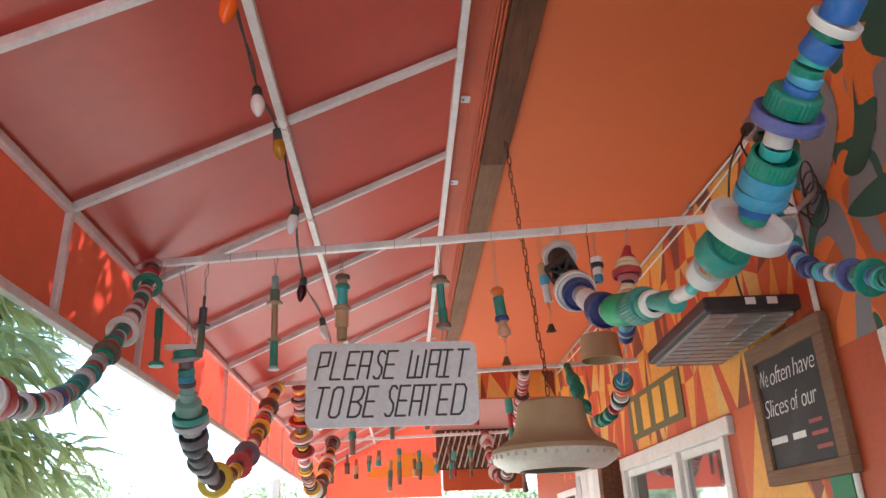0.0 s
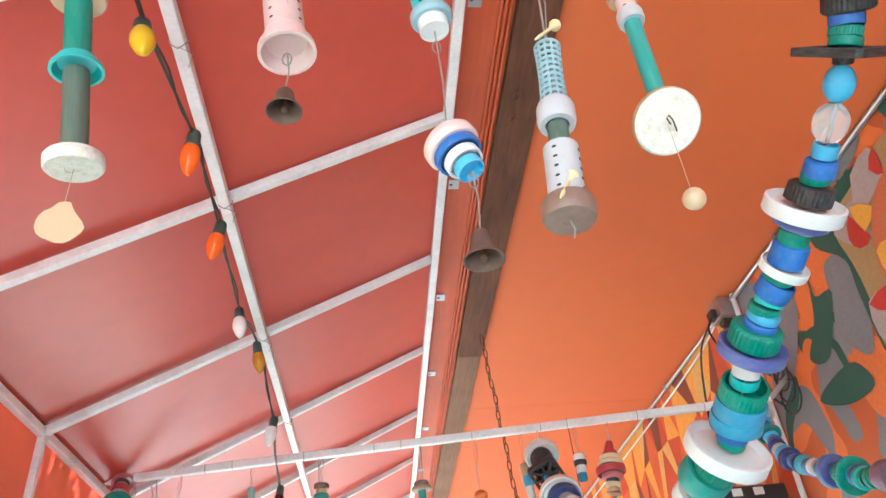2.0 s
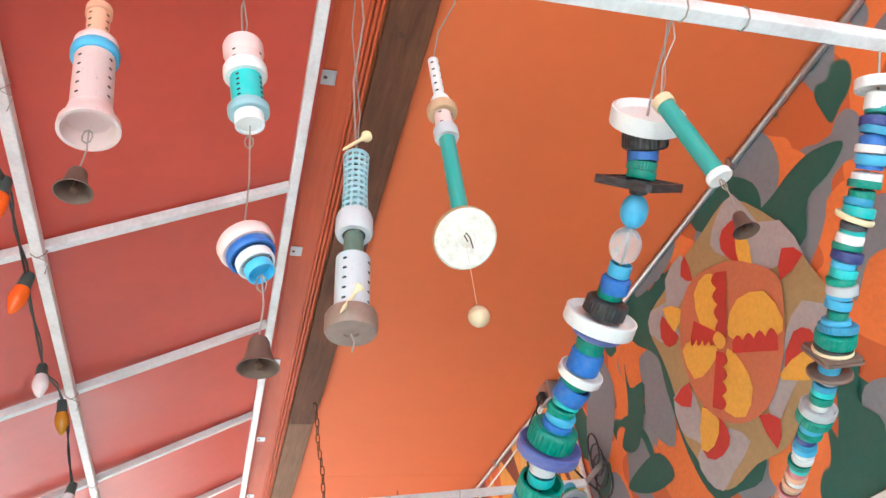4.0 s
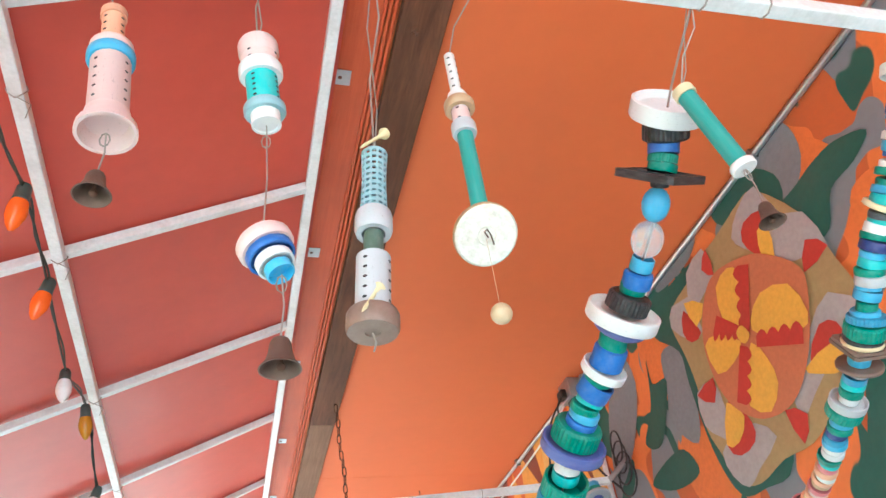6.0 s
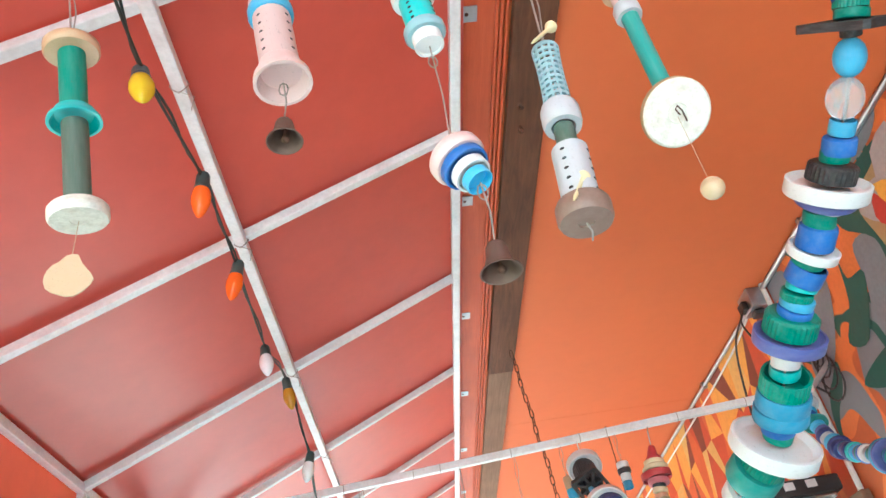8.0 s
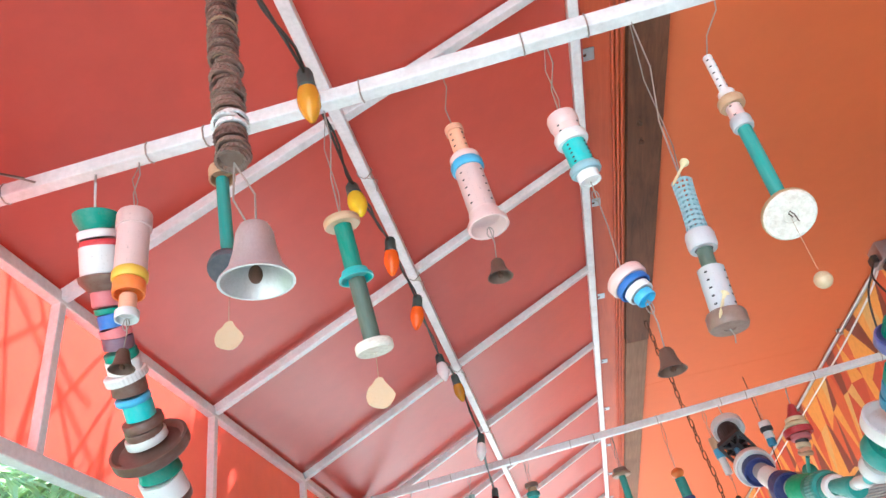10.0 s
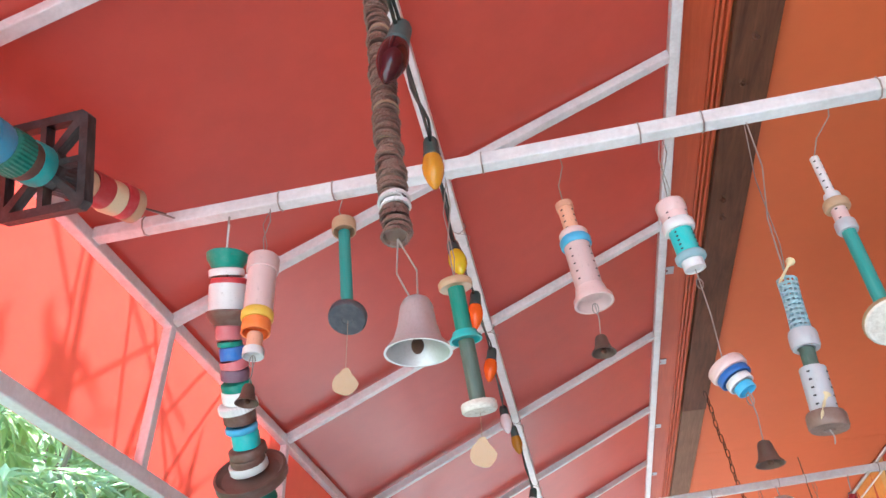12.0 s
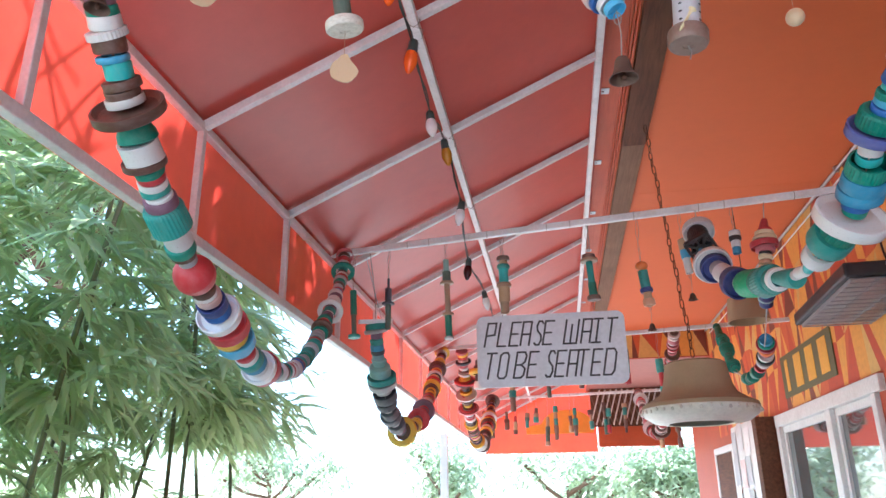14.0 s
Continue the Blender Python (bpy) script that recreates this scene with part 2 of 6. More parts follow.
HUES = {
    "white": (0.74, 0.73, 0.72), "grey": (0.44, 0.45, 0.47), "blue": (0.028, 0.14, 0.47), "navy": (0.03, 0.045, 0.20),
    "green": (0.010, 0.235, 0.165), "teal": (0.045, 0.30, 0.26), "turq": (0.06, 0.48, 0.47), "sky": (0.10, 0.42, 0.68),
    "steel": (0.055, 0.28, 0.47), "violet": (0.10, 0.12, 0.36), "black": (0.02, 0.02, 0.022), "red": (0.50, 0.035, 0.045),
    "pink": (0.70, 0.51, 0.48), "capbrown": (0.20, 0.115, 0.085), "rose": (0.58, 0.16, 0.18), "orange": (0.80, 0.21, 0.035), "yellow": (0.80, 0.52, 0.05),
    "cream": (0.74, 0.62, 0.38), "tan": (0.50, 0.33, 0.19), "brown": (0.13, 0.065, 0.048), "peach": (0.72, 0.38, 0.24),
    "bamboo": (0.09, 0.14, 0.105), "jade": (0.035, 0.24, 0.17), "purple": (0.19, 0.10, 0.15), "lime": (0.22, 0.40, 0.06), "emerald": (0.006, 0.40, 0.17),
    "wood": (0.40, 0.27, 0.17), "darkwood": (0.19, 0.12, 0.09), "bone": (0.72, 0.64, 0.36), "mint": (0.30, 0.50, 0.47),
    "paleblue": (0.30, 0.47, 0.52), "slate": (0.07, 0.075, 0.09), "chalkwhite": (0.80, 0.77, 0.66), "leafdry": (0.58, 0.43, 0.26),
}
M_RIM = worn("rusty_brass_rim", (0.45, 0.33, 0.17), 0.6, 0.2, (0.2, 0.1, 0.05), 0.7, 120, 30, 0.3)
PLASTIC = {k: faded("plastic_" + k, c) for k, c in HUES.items()}
PLASTIC["chalkwhite"] = worn("chalky_disc", (0.78, 0.74, 0.65), 0.9, 0, (0.34, 0.25, 0.16), 0.8, 7, 3.2, 0.3, 0.04, 0.12)
M_YELLOWCLOTH = fabric_mat("yellow_end_cloth", (0.84, 0.50, 0.06), (0.95, 0.60, 0.10), 0.35)
BULB = {}
for _k, _c in {"yellow": (0.9, 0.66, 0.02), "orange": (0.95, 0.15, 0.012), "white": (0.85, 0.85, 0.86), "amber": (0.62, 0.29, 0.02), "darkred": (0.045, 0.004, 0.008)}.items():
    BULB[_k] = worn("bulb_" + _k, _c, 0.12, 0, (0.1, 0.08, 0.05), 0.15, 40, 12, 0.03)

# ---- mesh helpers ----
def empty(name, loc=(0, 0, 0)):
    ob = new(name)
    ob.location = loc
    ob.empty_display_size = 0.05
    return ob


def mesh_of(name, bm, smooth=False):
    me = bpy.data.meshes.new(name)
    bmesh.ops.recalc_face_normals(bm, faces=bm.faces)
    if smooth:
        for f in bm.faces:
            f.smooth = True
        for e in bm.edges:
            if len(e.link_faces) == 2 and e.calc_face_angle(0) > 0.6:
                e.smooth = False
    bm.to_mesh(me)
    bm.free()
    return me


def part(name, bm, material, parent=None, label="", m=None, smooth=False):
    """Links a bmesh, or a shared mesh, as one mesh object under a thing or a part."""
    me = bm if isinstance(bm, bpy.types.Mesh) else mesh_of(name, bm, smooth)
    if not me.materials:
        me.materials.append(material)
    ob = new(name, me)
    if me.materials[0] != material:
        ob.material_slots[0].link = 'OBJECT'
        ob.material_slots[0].material = material
    ob.parent = parent
    if m is not None:
        ob.matrix_basis = m
    if label:
        ob["label"] = label
    return ob


def add_box(bm, lo, hi, bevel=0.0):
    c = [(a + b) / 2 for a, b in zip(lo, hi)]
    s = [max(1e-4, b - a) for a, b in zip(lo, hi)]
    r = bmesh.ops.create_cube(bm, size=1.0, matrix=Matrix.Translation(c) @ Matrix.Diagonal((*s, 1)))
    if bevel:
        es = {e for v in r["verts"] for e in v.link_edges}
        bmesh.ops.bevel(bm, geom=list(es), offset=bevel, segments=2, affect='EDGES', profile=0.5)
    return bm


def box(lo, hi, bevel=0.0):
    return add_box(bmesh.new(), lo, hi, bevel)


def frame_to(a, b):
    """A pose at a whose z axis runs to b."""
    d = Vector(b) - Vector(a)
    return Matrix.Translation(a) @ d.to_track_quat('Z', 'Y').to_matrix().to_4x4()


def tube_box(a, b, w, h, bevel=0.003):
    """A square tube from a to b; w across, h upright."""
    a, b = Vector(a), Vector(b)
    d = (b - a)
    z = d.normalized()
    up = Vector((0, 0, 1)) if abs(z.z) < 0.95 else Vector((0, 1, 0))
    x = z.cross(up).normalized()
    y = x.cross(z).normalized()
    m = Matrix((x, y, z)).transposed().to_4x4()
    m.translation = a
    bm = box((-w / 2, -h / 2, 0), (w / 2, h / 2, d.length), bevel)
    bmesh.ops.transform(bm, matrix=m, verts=bm.verts)
    return bm


def lathe(profile, seg=20):
    """Turns (radius, height) pairs about z."""
    bm = bmesh.new()
    rings = []
    for r, z in profile:
        if r < 1e-5:
            rings.append([bm.verts.new((0, 0, z))])
        else:
            rings.append([bm.verts.new((r * math.cos(2 * math.pi * k / seg), r * math.sin(2 * math.pi * k / seg), z)) for k in range(seg)])
    for p, q in zip(rings, rings[1:]):
        for k in range(seg):
            a, b = p[k % len(p)], p[(k + 1) % len(p)]
            c, d = q[(k + 1) % len(q)], q[k % len(q)]
            vs = [v for i, v in enumerate((a, b, c, d)) if v not in (a, b, c, d)[:i]]
            if len(vs) > 2:
                bm.faces.new(vs)
    return bm


def rod(points, r, seg=6):
    """A round wire along points."""
    bm = bmesh.new()
    pts = [Vector(p) for p in points]
    rings = []
    for i, p in enumerate(pts):
        t = (pts[min(i + 1, len(pts) - 1)] - pts[max(i - 1, 0)]).normalized()
        u = t.cross(Vector((0.31, 0.2, 0.93))).normalized()
        if u.length < 0.1:
            u = t.cross(Vector((1, 0, 0))).normalized()
        v = t.cross(u)
        rings.append([bm.verts.new(p + r * (u * math.cos(2 * math.pi * k / seg) + v * math.sin(2 * math.pi * k / seg))) for k in range(seg)])
    for a, b in zip(rings, rings[1:]):
        for k in range(seg):
            bm.faces.new((a[k], a[(k + 1) % seg], b[(k + 1) % seg], b[k]))
    bm.faces.new(rings[0][::-1])
    bm.faces.new(rings[-1])
    return bm


def spline(points, n=12):
    """Points along a smooth line through the given ones."""
    p = [Vector(q) for q in points]
    p = [2 * p[0] - p[1]] + p + [2 * p[-1] - p[-2]]
    out = []
    for i in range(1, len(p) - 2):
        for k in range(n):
            t = k / n
            out.append(0.5 * ((2 * p[i]) + (p[i + 1] - p[i - 1]) * t + (2 * p[i - 1] - 5 * p[i] + 4 * p[i + 1] - p[i + 2]) * t * t
                              + (3 * p[i] - p[i - 1] - 3 * p[i + 1] + p[i + 2]) * t ** 3))
    out.append(p[-2])
    return out


def text_mesh(words, size, shear=0.0, depth=0.001, spacing=1.0, bold=0.0):
    cu = bpy.data.curves.new("lettering", 'FONT')
    cu.body, cu.size, cu.shear, cu.extrude, cu.space_character = words, size, shear, depth, spacing
    cu.offset = bold
    cu.align_x, cu.align_y = 'CENTER', 'CENTER'
    cu.resolution_u = 3
    ob = bpy.data.objects.new("lettering", cu)
    scene.collection.objects.link(ob)
    bpy.context.view_layer.update()
    me = bpy.data.meshes.new_from_object(ob.evaluated_get(bpy.context.evaluated_depsgraph_get()))
    bpy.data.objects.remove(ob)
    me.materials.clear()
    return me


# ---- the setting ----
WALL_X, SOFFIT_Z = 1.80, 3.40
# Y0 carries awning and wall on, unseen, behind the camera to block light there
Y0, Y1 = -4.2, 10.9
EAVE, PURLIN, RAIL = (-1.0, 2.68), (-0.312, 3.003), (0.332, 3.318)

# unseen ground surfaces, added pale so that they brighten the awning from below
ground = tagged(part("ground", box((-400, -400, -0.3), (400, 400, -0.12)), M_EARTH), "unseen ground round the patio, made pale to bounce light", "ground", kind="structure")
pavement = tagged(part("pavement", box((-30, -40, -0.12), (30, Y0 - 0.6, -0.02)), M_PAVE), "unseen paving in front of the awning, made pale to bounce sun", "pavement", kind="structure")
floor = tagged(part("floor", box((-1.35, Y0 - 0.6, -0.12), (WALL_X, Y1 + 1, 0.0), 0.01), M_FLOOR), "unseen concrete patio floor, kept light to bounce light upward", "floor", kind="structure")
ceiling = tagged(part("ceiling", box((0.50, Y0, SOFFIT_Z), (WALL_X, 4.11, SOFFIT_Z + 0.02)), M_SOFFIT), "orange painted plywood soffit", "ceiling", kind="structure")
ceiling_b = tagged(part("ceiling", box((0.50, 4.115, SOFFIT_Z + 0.001), (WALL_X, 8.25, SOFFIT_Z + 0.021)), M_SOFFIT), "orange painted plywood soffit", "ceiling", kind="structure")
ceiling_c = tagged(part("ceiling", box((0.50, 8.29, 3.12), (WALL_X, Y1, 3.14)), M_MAUVE), "faded mauve lower ceiling", "ceiling", kind="structure")
roof = tagged(part("roof", box((0.40, Y0, SOFFIT_Z + 0.12), (6.0, Y1 + 1.2, SOFFIT_Z + 0.2)), M_STUCCO), "flat roof over the house", "roof", kind="structure")


def wall_run(name, y0, y1, holes, mat, label):
    """A wall along y, 0.16 thick, with openings (ya, yb, za, zb) that go through."""
    bm = bmesh.new()
    x0, x1, top = WALL_X, WALL_X + 0.16, SOFFIT_Z + 0.12
    y = y0
    for ya, yb, za, zb in sorted(holes):
        if ya > y:
            add_box(bm, (x0, y, -0.1), (x1, ya, top))
        add_box(bm, (x0, ya, zb), (x1, yb, top))
        if za > 0:
            add_box(bm, (x0, ya, -0.1), (x1, yb, za))
        y = yb
    if y < y1:
        add_box(bm, (x0, y, -0.1), (x1, y1, top))
    return tagged(part(name, bm, mat), label, "wall", kind="structure")


wall_a = wall_run("wall_east_a", Y0, 2.875, [(-0.50, 2.47, 0.02, 2.17)], M_CAMO, "house wall painted in orange, grey and green camouflage patches")
wall_b = wall_run("wall_east_b", 2.875, 9.9, [(3.98, 5.96, 0.9, 2.11)], M_WALL, "orange painted house wall beside the window")
# added room shell behind the openings, its darkness put into the colour
back_rooms = tagged(part("backdrop", box((WALL_X + 2.6, Y0, -0.1), (WALL_X + 2.7, Y1 + 1, 3.5)), M_DARK), "added inner room wall, coloured near black for the unlit room", "wall", kind="structure")
inner_floor = tagged(part("floor_inner", box((WALL_X + 0.16, Y0, -0.1), (WALL_X + 2.6, Y1 + 1, 0.0)), M_DARK), "added inner room floor, coloured near black for the unlit room", "floor", kind="structure")

# mosaic of painted shards on the far part of the wall and on the cross header
def shard_field(name, ya, yb, za, zb, step, place, label):
    rnd = random.Random(5)
    ny, nz = max(2, round((yb - ya) / step)), max(1, round((zb - za) / (step * 2.6)))
    g = [[(ya + (yb - ya) * i / ny + (rnd.uniform(-.38, .38) * step if 0 < i < ny else 0),
           za + (zb - za) * k / nz + (rnd.uniform(-.4, .4) * step if 0 < k < nz else 0)) for k in range(nz + 1)] for i in range(ny + 1)]
    bm = bmesh.new()
    for i in range(ny):
        for k in range(nz):
            a, b, c, d = g[i][k], g[i + 1][k], g[i + 1][k + 1], g[i][k + 1]
            for tri in (((a, b, c), (a, c, d)) if rnd.random() < 0.5 else ((a, b, d), (b, c, d))):
                bm.faces.new([bm.verts.new(place(*p)) for p in tri])
    return tagged(part(name, bm, M_SHARDS), label, "mural", kind="structure")


shard_field("trim_mosaic_mural", 2.91, 8.2, 2.19, SOFFIT_Z - 0.01, 0.13, lambda y, z: (WALL_X - 0.003, y, z), "wall mural of yellow, orange and brown painted shards")
shard_field("trim_mosaic_lower", 2.91, 3.86, 1.2, 2.19, 0.2, lambda y, z: (WALL_X - 0.003, y, z), "wall mural of yellow, orange and brown painted shards")
header = tagged(part("trim_header", box((0.5, 8.25, 3.10), (WALL_X, 8.285, SOFFIT_Z)), M_WALL), "orange cross header under the soffit", "header", kind="structure")
shard_field("trim_header_mural", 0.5, WALL_X - 0.01, 3.11, SOFFIT_Z - 0.005, 0.14, lambda x, z: (x, 8.246, z), "painted shards on the cross header")

# house side of the awning: board, mouldings and beam
fascia = tagged(part("trim_fascia_board", box((0.352, Y0, 3.424), (0.492, Y1, 3.46), 0.002), M_FASCIA), "orange painted board along the awning rail", "board", kind="structure")
for k, (dx, dz) in enumerate(((0.462, 3.408), (0.474, 3.398), (0.486, 3.386))):
    tagged(part("trim_moulding", box((dx, Y0, dz), (dx + 0.010, Y1, 3.423), 0.003), M_FASCIA), "orange painted moulding strip", "moulding", kind="structure")
beam_a = tagged(part("trim_beam_a", box((0.502, Y0, 3.365), (0.628, 3.35, 3.398), 0.004), M_BEAM), "dark brown weathered timber beam", "beam", kind="structure")
beam_b = tagged(part("trim_beam_b", box((0.504, 3.353, 3.368), (0.626, Y1, 3.398), 0.004), M_BEAM2), "faded grey-brown timber beam", "beam", kind="structure")

EYE = [(0.009 * math.cos(a), 0, -0.018 + 0.009 * math.sin(a)) for a in [2 * math.pi * k / 10 for k in range(-2, 9)]]
for x, y in ((0.540, 1.555), (0.548, 1.655), (0.545, 1.03), (0.560, 0.867)):
    hook = tagged(empty("screw_eye", (x, y, 3.366)), "small rusty screw eye in the dark beam", "hook", "screw eyes in the beam")
    part("ring", rod([(0, 0, 0.004)] + EYE, 0.0022, 5), M_RUST, hook)
    part("washer", lathe([(0, -0.0025), (0.008, -0.002), (0.009, 0.0)], 10), M_RUST, hook)

# ---- awning ----
PITCH, FIRST = 0.7735, 0.828
KS = range(-6, 14)
awning = tagged(empty("awning", (0, 0, 0)), "red cloth awning on a white square-tube frame", "awning")
T = 0.026
part("rail", tube_box((RAIL[0], Y0, RAIL[1]), (RAIL[0], Y1, RAIL[1]), 0.030, 0.034), M_TUBE, awning)
part("purlin", tube_box((PURLIN[0], Y0, PURLIN[1]), (PURLIN[0], Y1, PURLIN[1]), 0.030, 0.028), M_TUBE, awning)
part("eave_tube", tube_box((EAVE[0], Y0, EAVE[1]), (EAVE[0], Y1, EAVE[1]), T, 0.03), M_TUBE, awning)
part("lower_tube", tube_box((EAVE[0], Y0, 2.303), (EAVE[0], Y1, 2.303), 0.030, 0.034), M_TUBE, awning)
for k in KS:
    y = FIRST + PITCH * k + (0.02 if k == 0 else 0)
    part("rafter", tube_box((EAVE[0], y, EAVE[1] + 0.004), (RAIL[0], y, RAIL[1] + 0.004), T, 0.028), M_TUBE, awning)
    part("post", tube_box((EAVE[0], y, 2.32), (EAVE[0], y, EAVE[1] - 0.012), 0.024, 0.024), M_TUBE, awning)


def cloth(a, b, y0, y1, ny, nx, sag):
    """Cloth from line a to line b (x, z), sagging a little between the rafters."""
    bm = bmesh.new()
    rows = []
    for i in range(ny + 1):
        y = y0 + (y1 - y0) * i / ny
        row = []
        for k in range(nx + 1):
            s = k / nx
            w = math.sin(math.pi * s) * abs(math.sin(math.pi * (y - FIRST) / PITCH))
            row.append(bm.verts.new((a[0] + (b[0] - a[0]) * s, y, a[1] + (b[1] - a[1]) * s + sag * w + 0.004 * noise.noise((s * 3, y * 2, 1)))))
        rows.append(row)
    for p, q in zip(rows, rows[1:]):
        for k in range(nx):
            bm.faces.new((p[k], p[k + 1], q[k + 1], q[k]))
    return bm


part("canopy", cloth((EAVE[0] - 0.02, EAVE[1] + 0.022), (RAIL[0] + 0.03, RAIL[1] + 0.036), Y0, Y1, 160, 10, 0.012), M_ROOF, awning, "brick-red awning cloth", smooth=True)
# added strip: closes the gap where sun leaked onto the orange board
part("light_stop_strip", box((0.338, Y0, 3.350), (0.346, Y1, 3.458)), M_ROOF, awning, "added cloth-coloured strip that stops sun between rail and board")


def valance(y0, y1):
    bm = bmesh.new()
    rows = []
    n = round((y1 - y0) / 0.06)
    for i in range(n + 1):
        y = y0 + (y1 - y0) * i / n
        rows.append([bm.verts.new((EAVE[0] - 0.020 - 0.006 * abs(math.sin(math.pi * (y - FIRST) / PITCH)) * math.sin(math.pi * k / 4) + 0.003 * noise.noise((y * 4, k, 3)), y, 2.29 + (2.70 - 2.29) * k / 4)) for k in range(5)])
    for p, q in zip(rows, rows[1:]):
        for k in range(4):
            bm.faces.new((p[k], p[k + 1], q[k + 1], q[k]))
    return bm


part("valance", valance(Y0, Y1), M_VAL, awning, "orange sunlit valance cloth", smooth=True)
end_cloth = bmesh.new()
_pts = [(-1.02, 2.25), (0.62, 2.25), (0.62, 3.42), (0.33, 3.34), (-1.02, 2.70)]
end_cloth.faces.new([end_cloth.verts.new((x, Y1 - 0.02, z)) for x, z in _pts])
part("end_curtain", end_cloth, M_VAL, awning, "sunlit orange end cloth")
panel = bmesh.new()
_pts = [(-0.40, 2.52), (0.58, 2.52), (0.58, 2.66)] + [(0.20 + 0.36 * math.cos(a), 2.66 + 0.20 * math.sin(a)) for a in [math.pi * k / 10 for k in range(1, 10)]] + [(-0.18, 2.66), (-0.40, 2.63)]
panel.faces.new([panel.verts.new((x, Y1 - 0.035, z)) for x, z in _pts])
part("end_panel", panel, M_YELLOWCLOTH, awning, "yellow arched cloth panel")
wall_end = tagged(part("wall_end", box((0.64, Y1 - 0.05, 2.32), (WALL_X, Y1 + 0.05, SOFFIT_Z - 0.01)), M_FASCIA), "orange boarded end wall over the far opening", "wall", kind="structure")
for yp in (-3.6, 8.0):
    part("support_post", tube_box((-1.2, yp, 0), (-1.2, yp, 2.3), 0.08, 0.08, 0.006), M_WHITE, awning)

# steel angle brackets between rail and board
def bracket_bm():
    bm = bmesh.new()
    add_box(bm, (0.0, -0.026, -0.003), (0.060, 0.026, 0.0), 0.001)
    add_box(bm, (-0.003, -0.026, -0.055), (0.0, 0.026, 0.0), 0.001)
    return bm
BRK = mesh_of("bracket", bracket_bm())
SCREW = mesh_of("screw", lathe([(0.0, -0.0055), (0.005, -0.005), (0.006, -0.003), (0.006, -0.0031)], 10))
for k in range(-6, 11):
    y = 1.252 + 0.797 * k
    br = tagged(empty("angle_bracket", (0.352, y, 3.422)), "small galvanised angle bracket screwed to the orange board", "bracket", "brackets along the rail")
    part("plate", BRK, M_STEEL, br)
    part("screw", SCREW, M_RUST, br, m=pose(0.03, 0, 0))

# tie bars across the passage
def tie_bar(a, b, label, right_hook=False):
    t = tagged(empty("tie_bar", a), label, "bar", "white tie bars across the passage")
    o = Vector(a)
    part("tube", tube_box((0, 0, 0), Vector(b) - o, 0.027, 0.030), M_TUBE, t)
    if right_hook:
        e = Vector(b) - o
        part("end_bracket", tube_box(e, e + Vector((0.10, -0.02, 0.085)), 0.03, 0.022), M_STEEL, t, "bent galvanised end bracket")
    n = 12
    for i in range(n):
        f = (i + 0.5 + 0.3 * math.sin(i * 2.1)) / n
        p = (Vector(b) - o) * f
        ring = [p + Vector((0, 0.019 * math.cos(q), 0.021 * math.sin(q))) for q in [2 * math.pi * j / 8 for j in range(9)]]
        part("wire_tie", rod(ring, 0.0016, 5), M_WIRE, t)
    return t


NB, CB = (lambda x: (x, 0.478 - 0.03 * x, 2.69)), (lambda x: (x, 2.904 - 0.101 * x, 2.753 + 0.031 * x))
B2, B3 = (lambda x: (x, 5.62 - 0.2 * x, 2.80)), (lambda x: (x, 8.6 - 0.15 * x, 2.76))
tie_bar(NB(-0.99), NB(1.80), "weathered white square tie bar with hanging chimes")
tie_bar(CB(-1.0), CB(1.70), "weathered white square tie bar wrapped with wire ties", True)
tie_bar(B2(-1.0), B2(1.80), "weathered white square tie bar")
tie_bar(B3(-1.0), B3(1.80), "weathered white square tie bar")
tie_bar((-0.99, -1.42, 2.682), (1.80, -1.42, 2.682), "weathered white square tie bar")

# ---- mural flower on the camouflage wall ----
def wall_paint(points, depth, smooth=4):
    """A painted patch on the wall; points are (to the viewer's right, up) from the flower's middle, in centimetres; smooth rounds its outline."""
    p = [Vector((float(q.split(",")[0]), float(q.split(",")[1]))) / 100 for q in points.split()]
    n = len(p)
    if smooth:
        out = []
        for i in range(n):
            a, b, c, d = p[i - 1], p[i], p[(i + 1) % n], p[(i + 2) % n]
            for k in range(smooth):
                t = k / smooth
                out.append(0.5 * (2 * b + (c - a) * t + (2 * a - 5 * b + 4 * c - d) * t * t + (3 * b - a - 3 * c + d) * t ** 3))
        p = out
    bm = bmesh.new()
    bm.faces.new([bm.verts.new((WALL_X - depth, 1.719 - q.x, 2.904 + q.y)) for q in p])
    return bm


def ragged(points, teeth, depth):
    """A painted band from the first to the last point pair whose one side runs in scallops."""
    a, b, wa, wb = points
    a, b = Vector(a), Vector(b)
    d = (b - a)
    n = Vector((-d.y, d.x)).normalized()
    rim = []
    for i in range(teeth * 4 + 1):
        f = i / (teeth * 4)
        rim.append(a + d * f + n * ((wa + (wb - wa) * f) * (1 + 0.42 * abs(math.sin(math.pi * f * teeth)) - 0.2)))
    bm = bmesh.new()
    bm.faces.new([bm.verts.new((WALL_X - depth, 1.719 - q.x, 2.904 + q.y)) for q in [b, a] + rim])
    return bm


def paint(name, c):
    return worn("paint_" + name, c, 0.62, 0, (0.15, 0.1, 0.07), 0.25, 60, 6, 0.15, 0.0)


P_GREEN, P_LILAC, P_KHAKI, P_BRICK = paint("green", (0.022, 0.105, 0.078)), paint("lilac", (0.42, 0.37, 0.36)), paint("khaki", (0.40, 0.275, 0.12)), paint("brick", (0.56, 0.17, 0.075))
P_YELLOW, P_RED, P_GREY, P_ORANGE = paint("yellow", (0.80, 0.42, 0.05)), paint("red", (0.50, 0.035, 0.024)), paint("slate_grey", (0.215, 0.225, 0.245)), paint("bright_orange", (0.74, 0.19, 0.04))
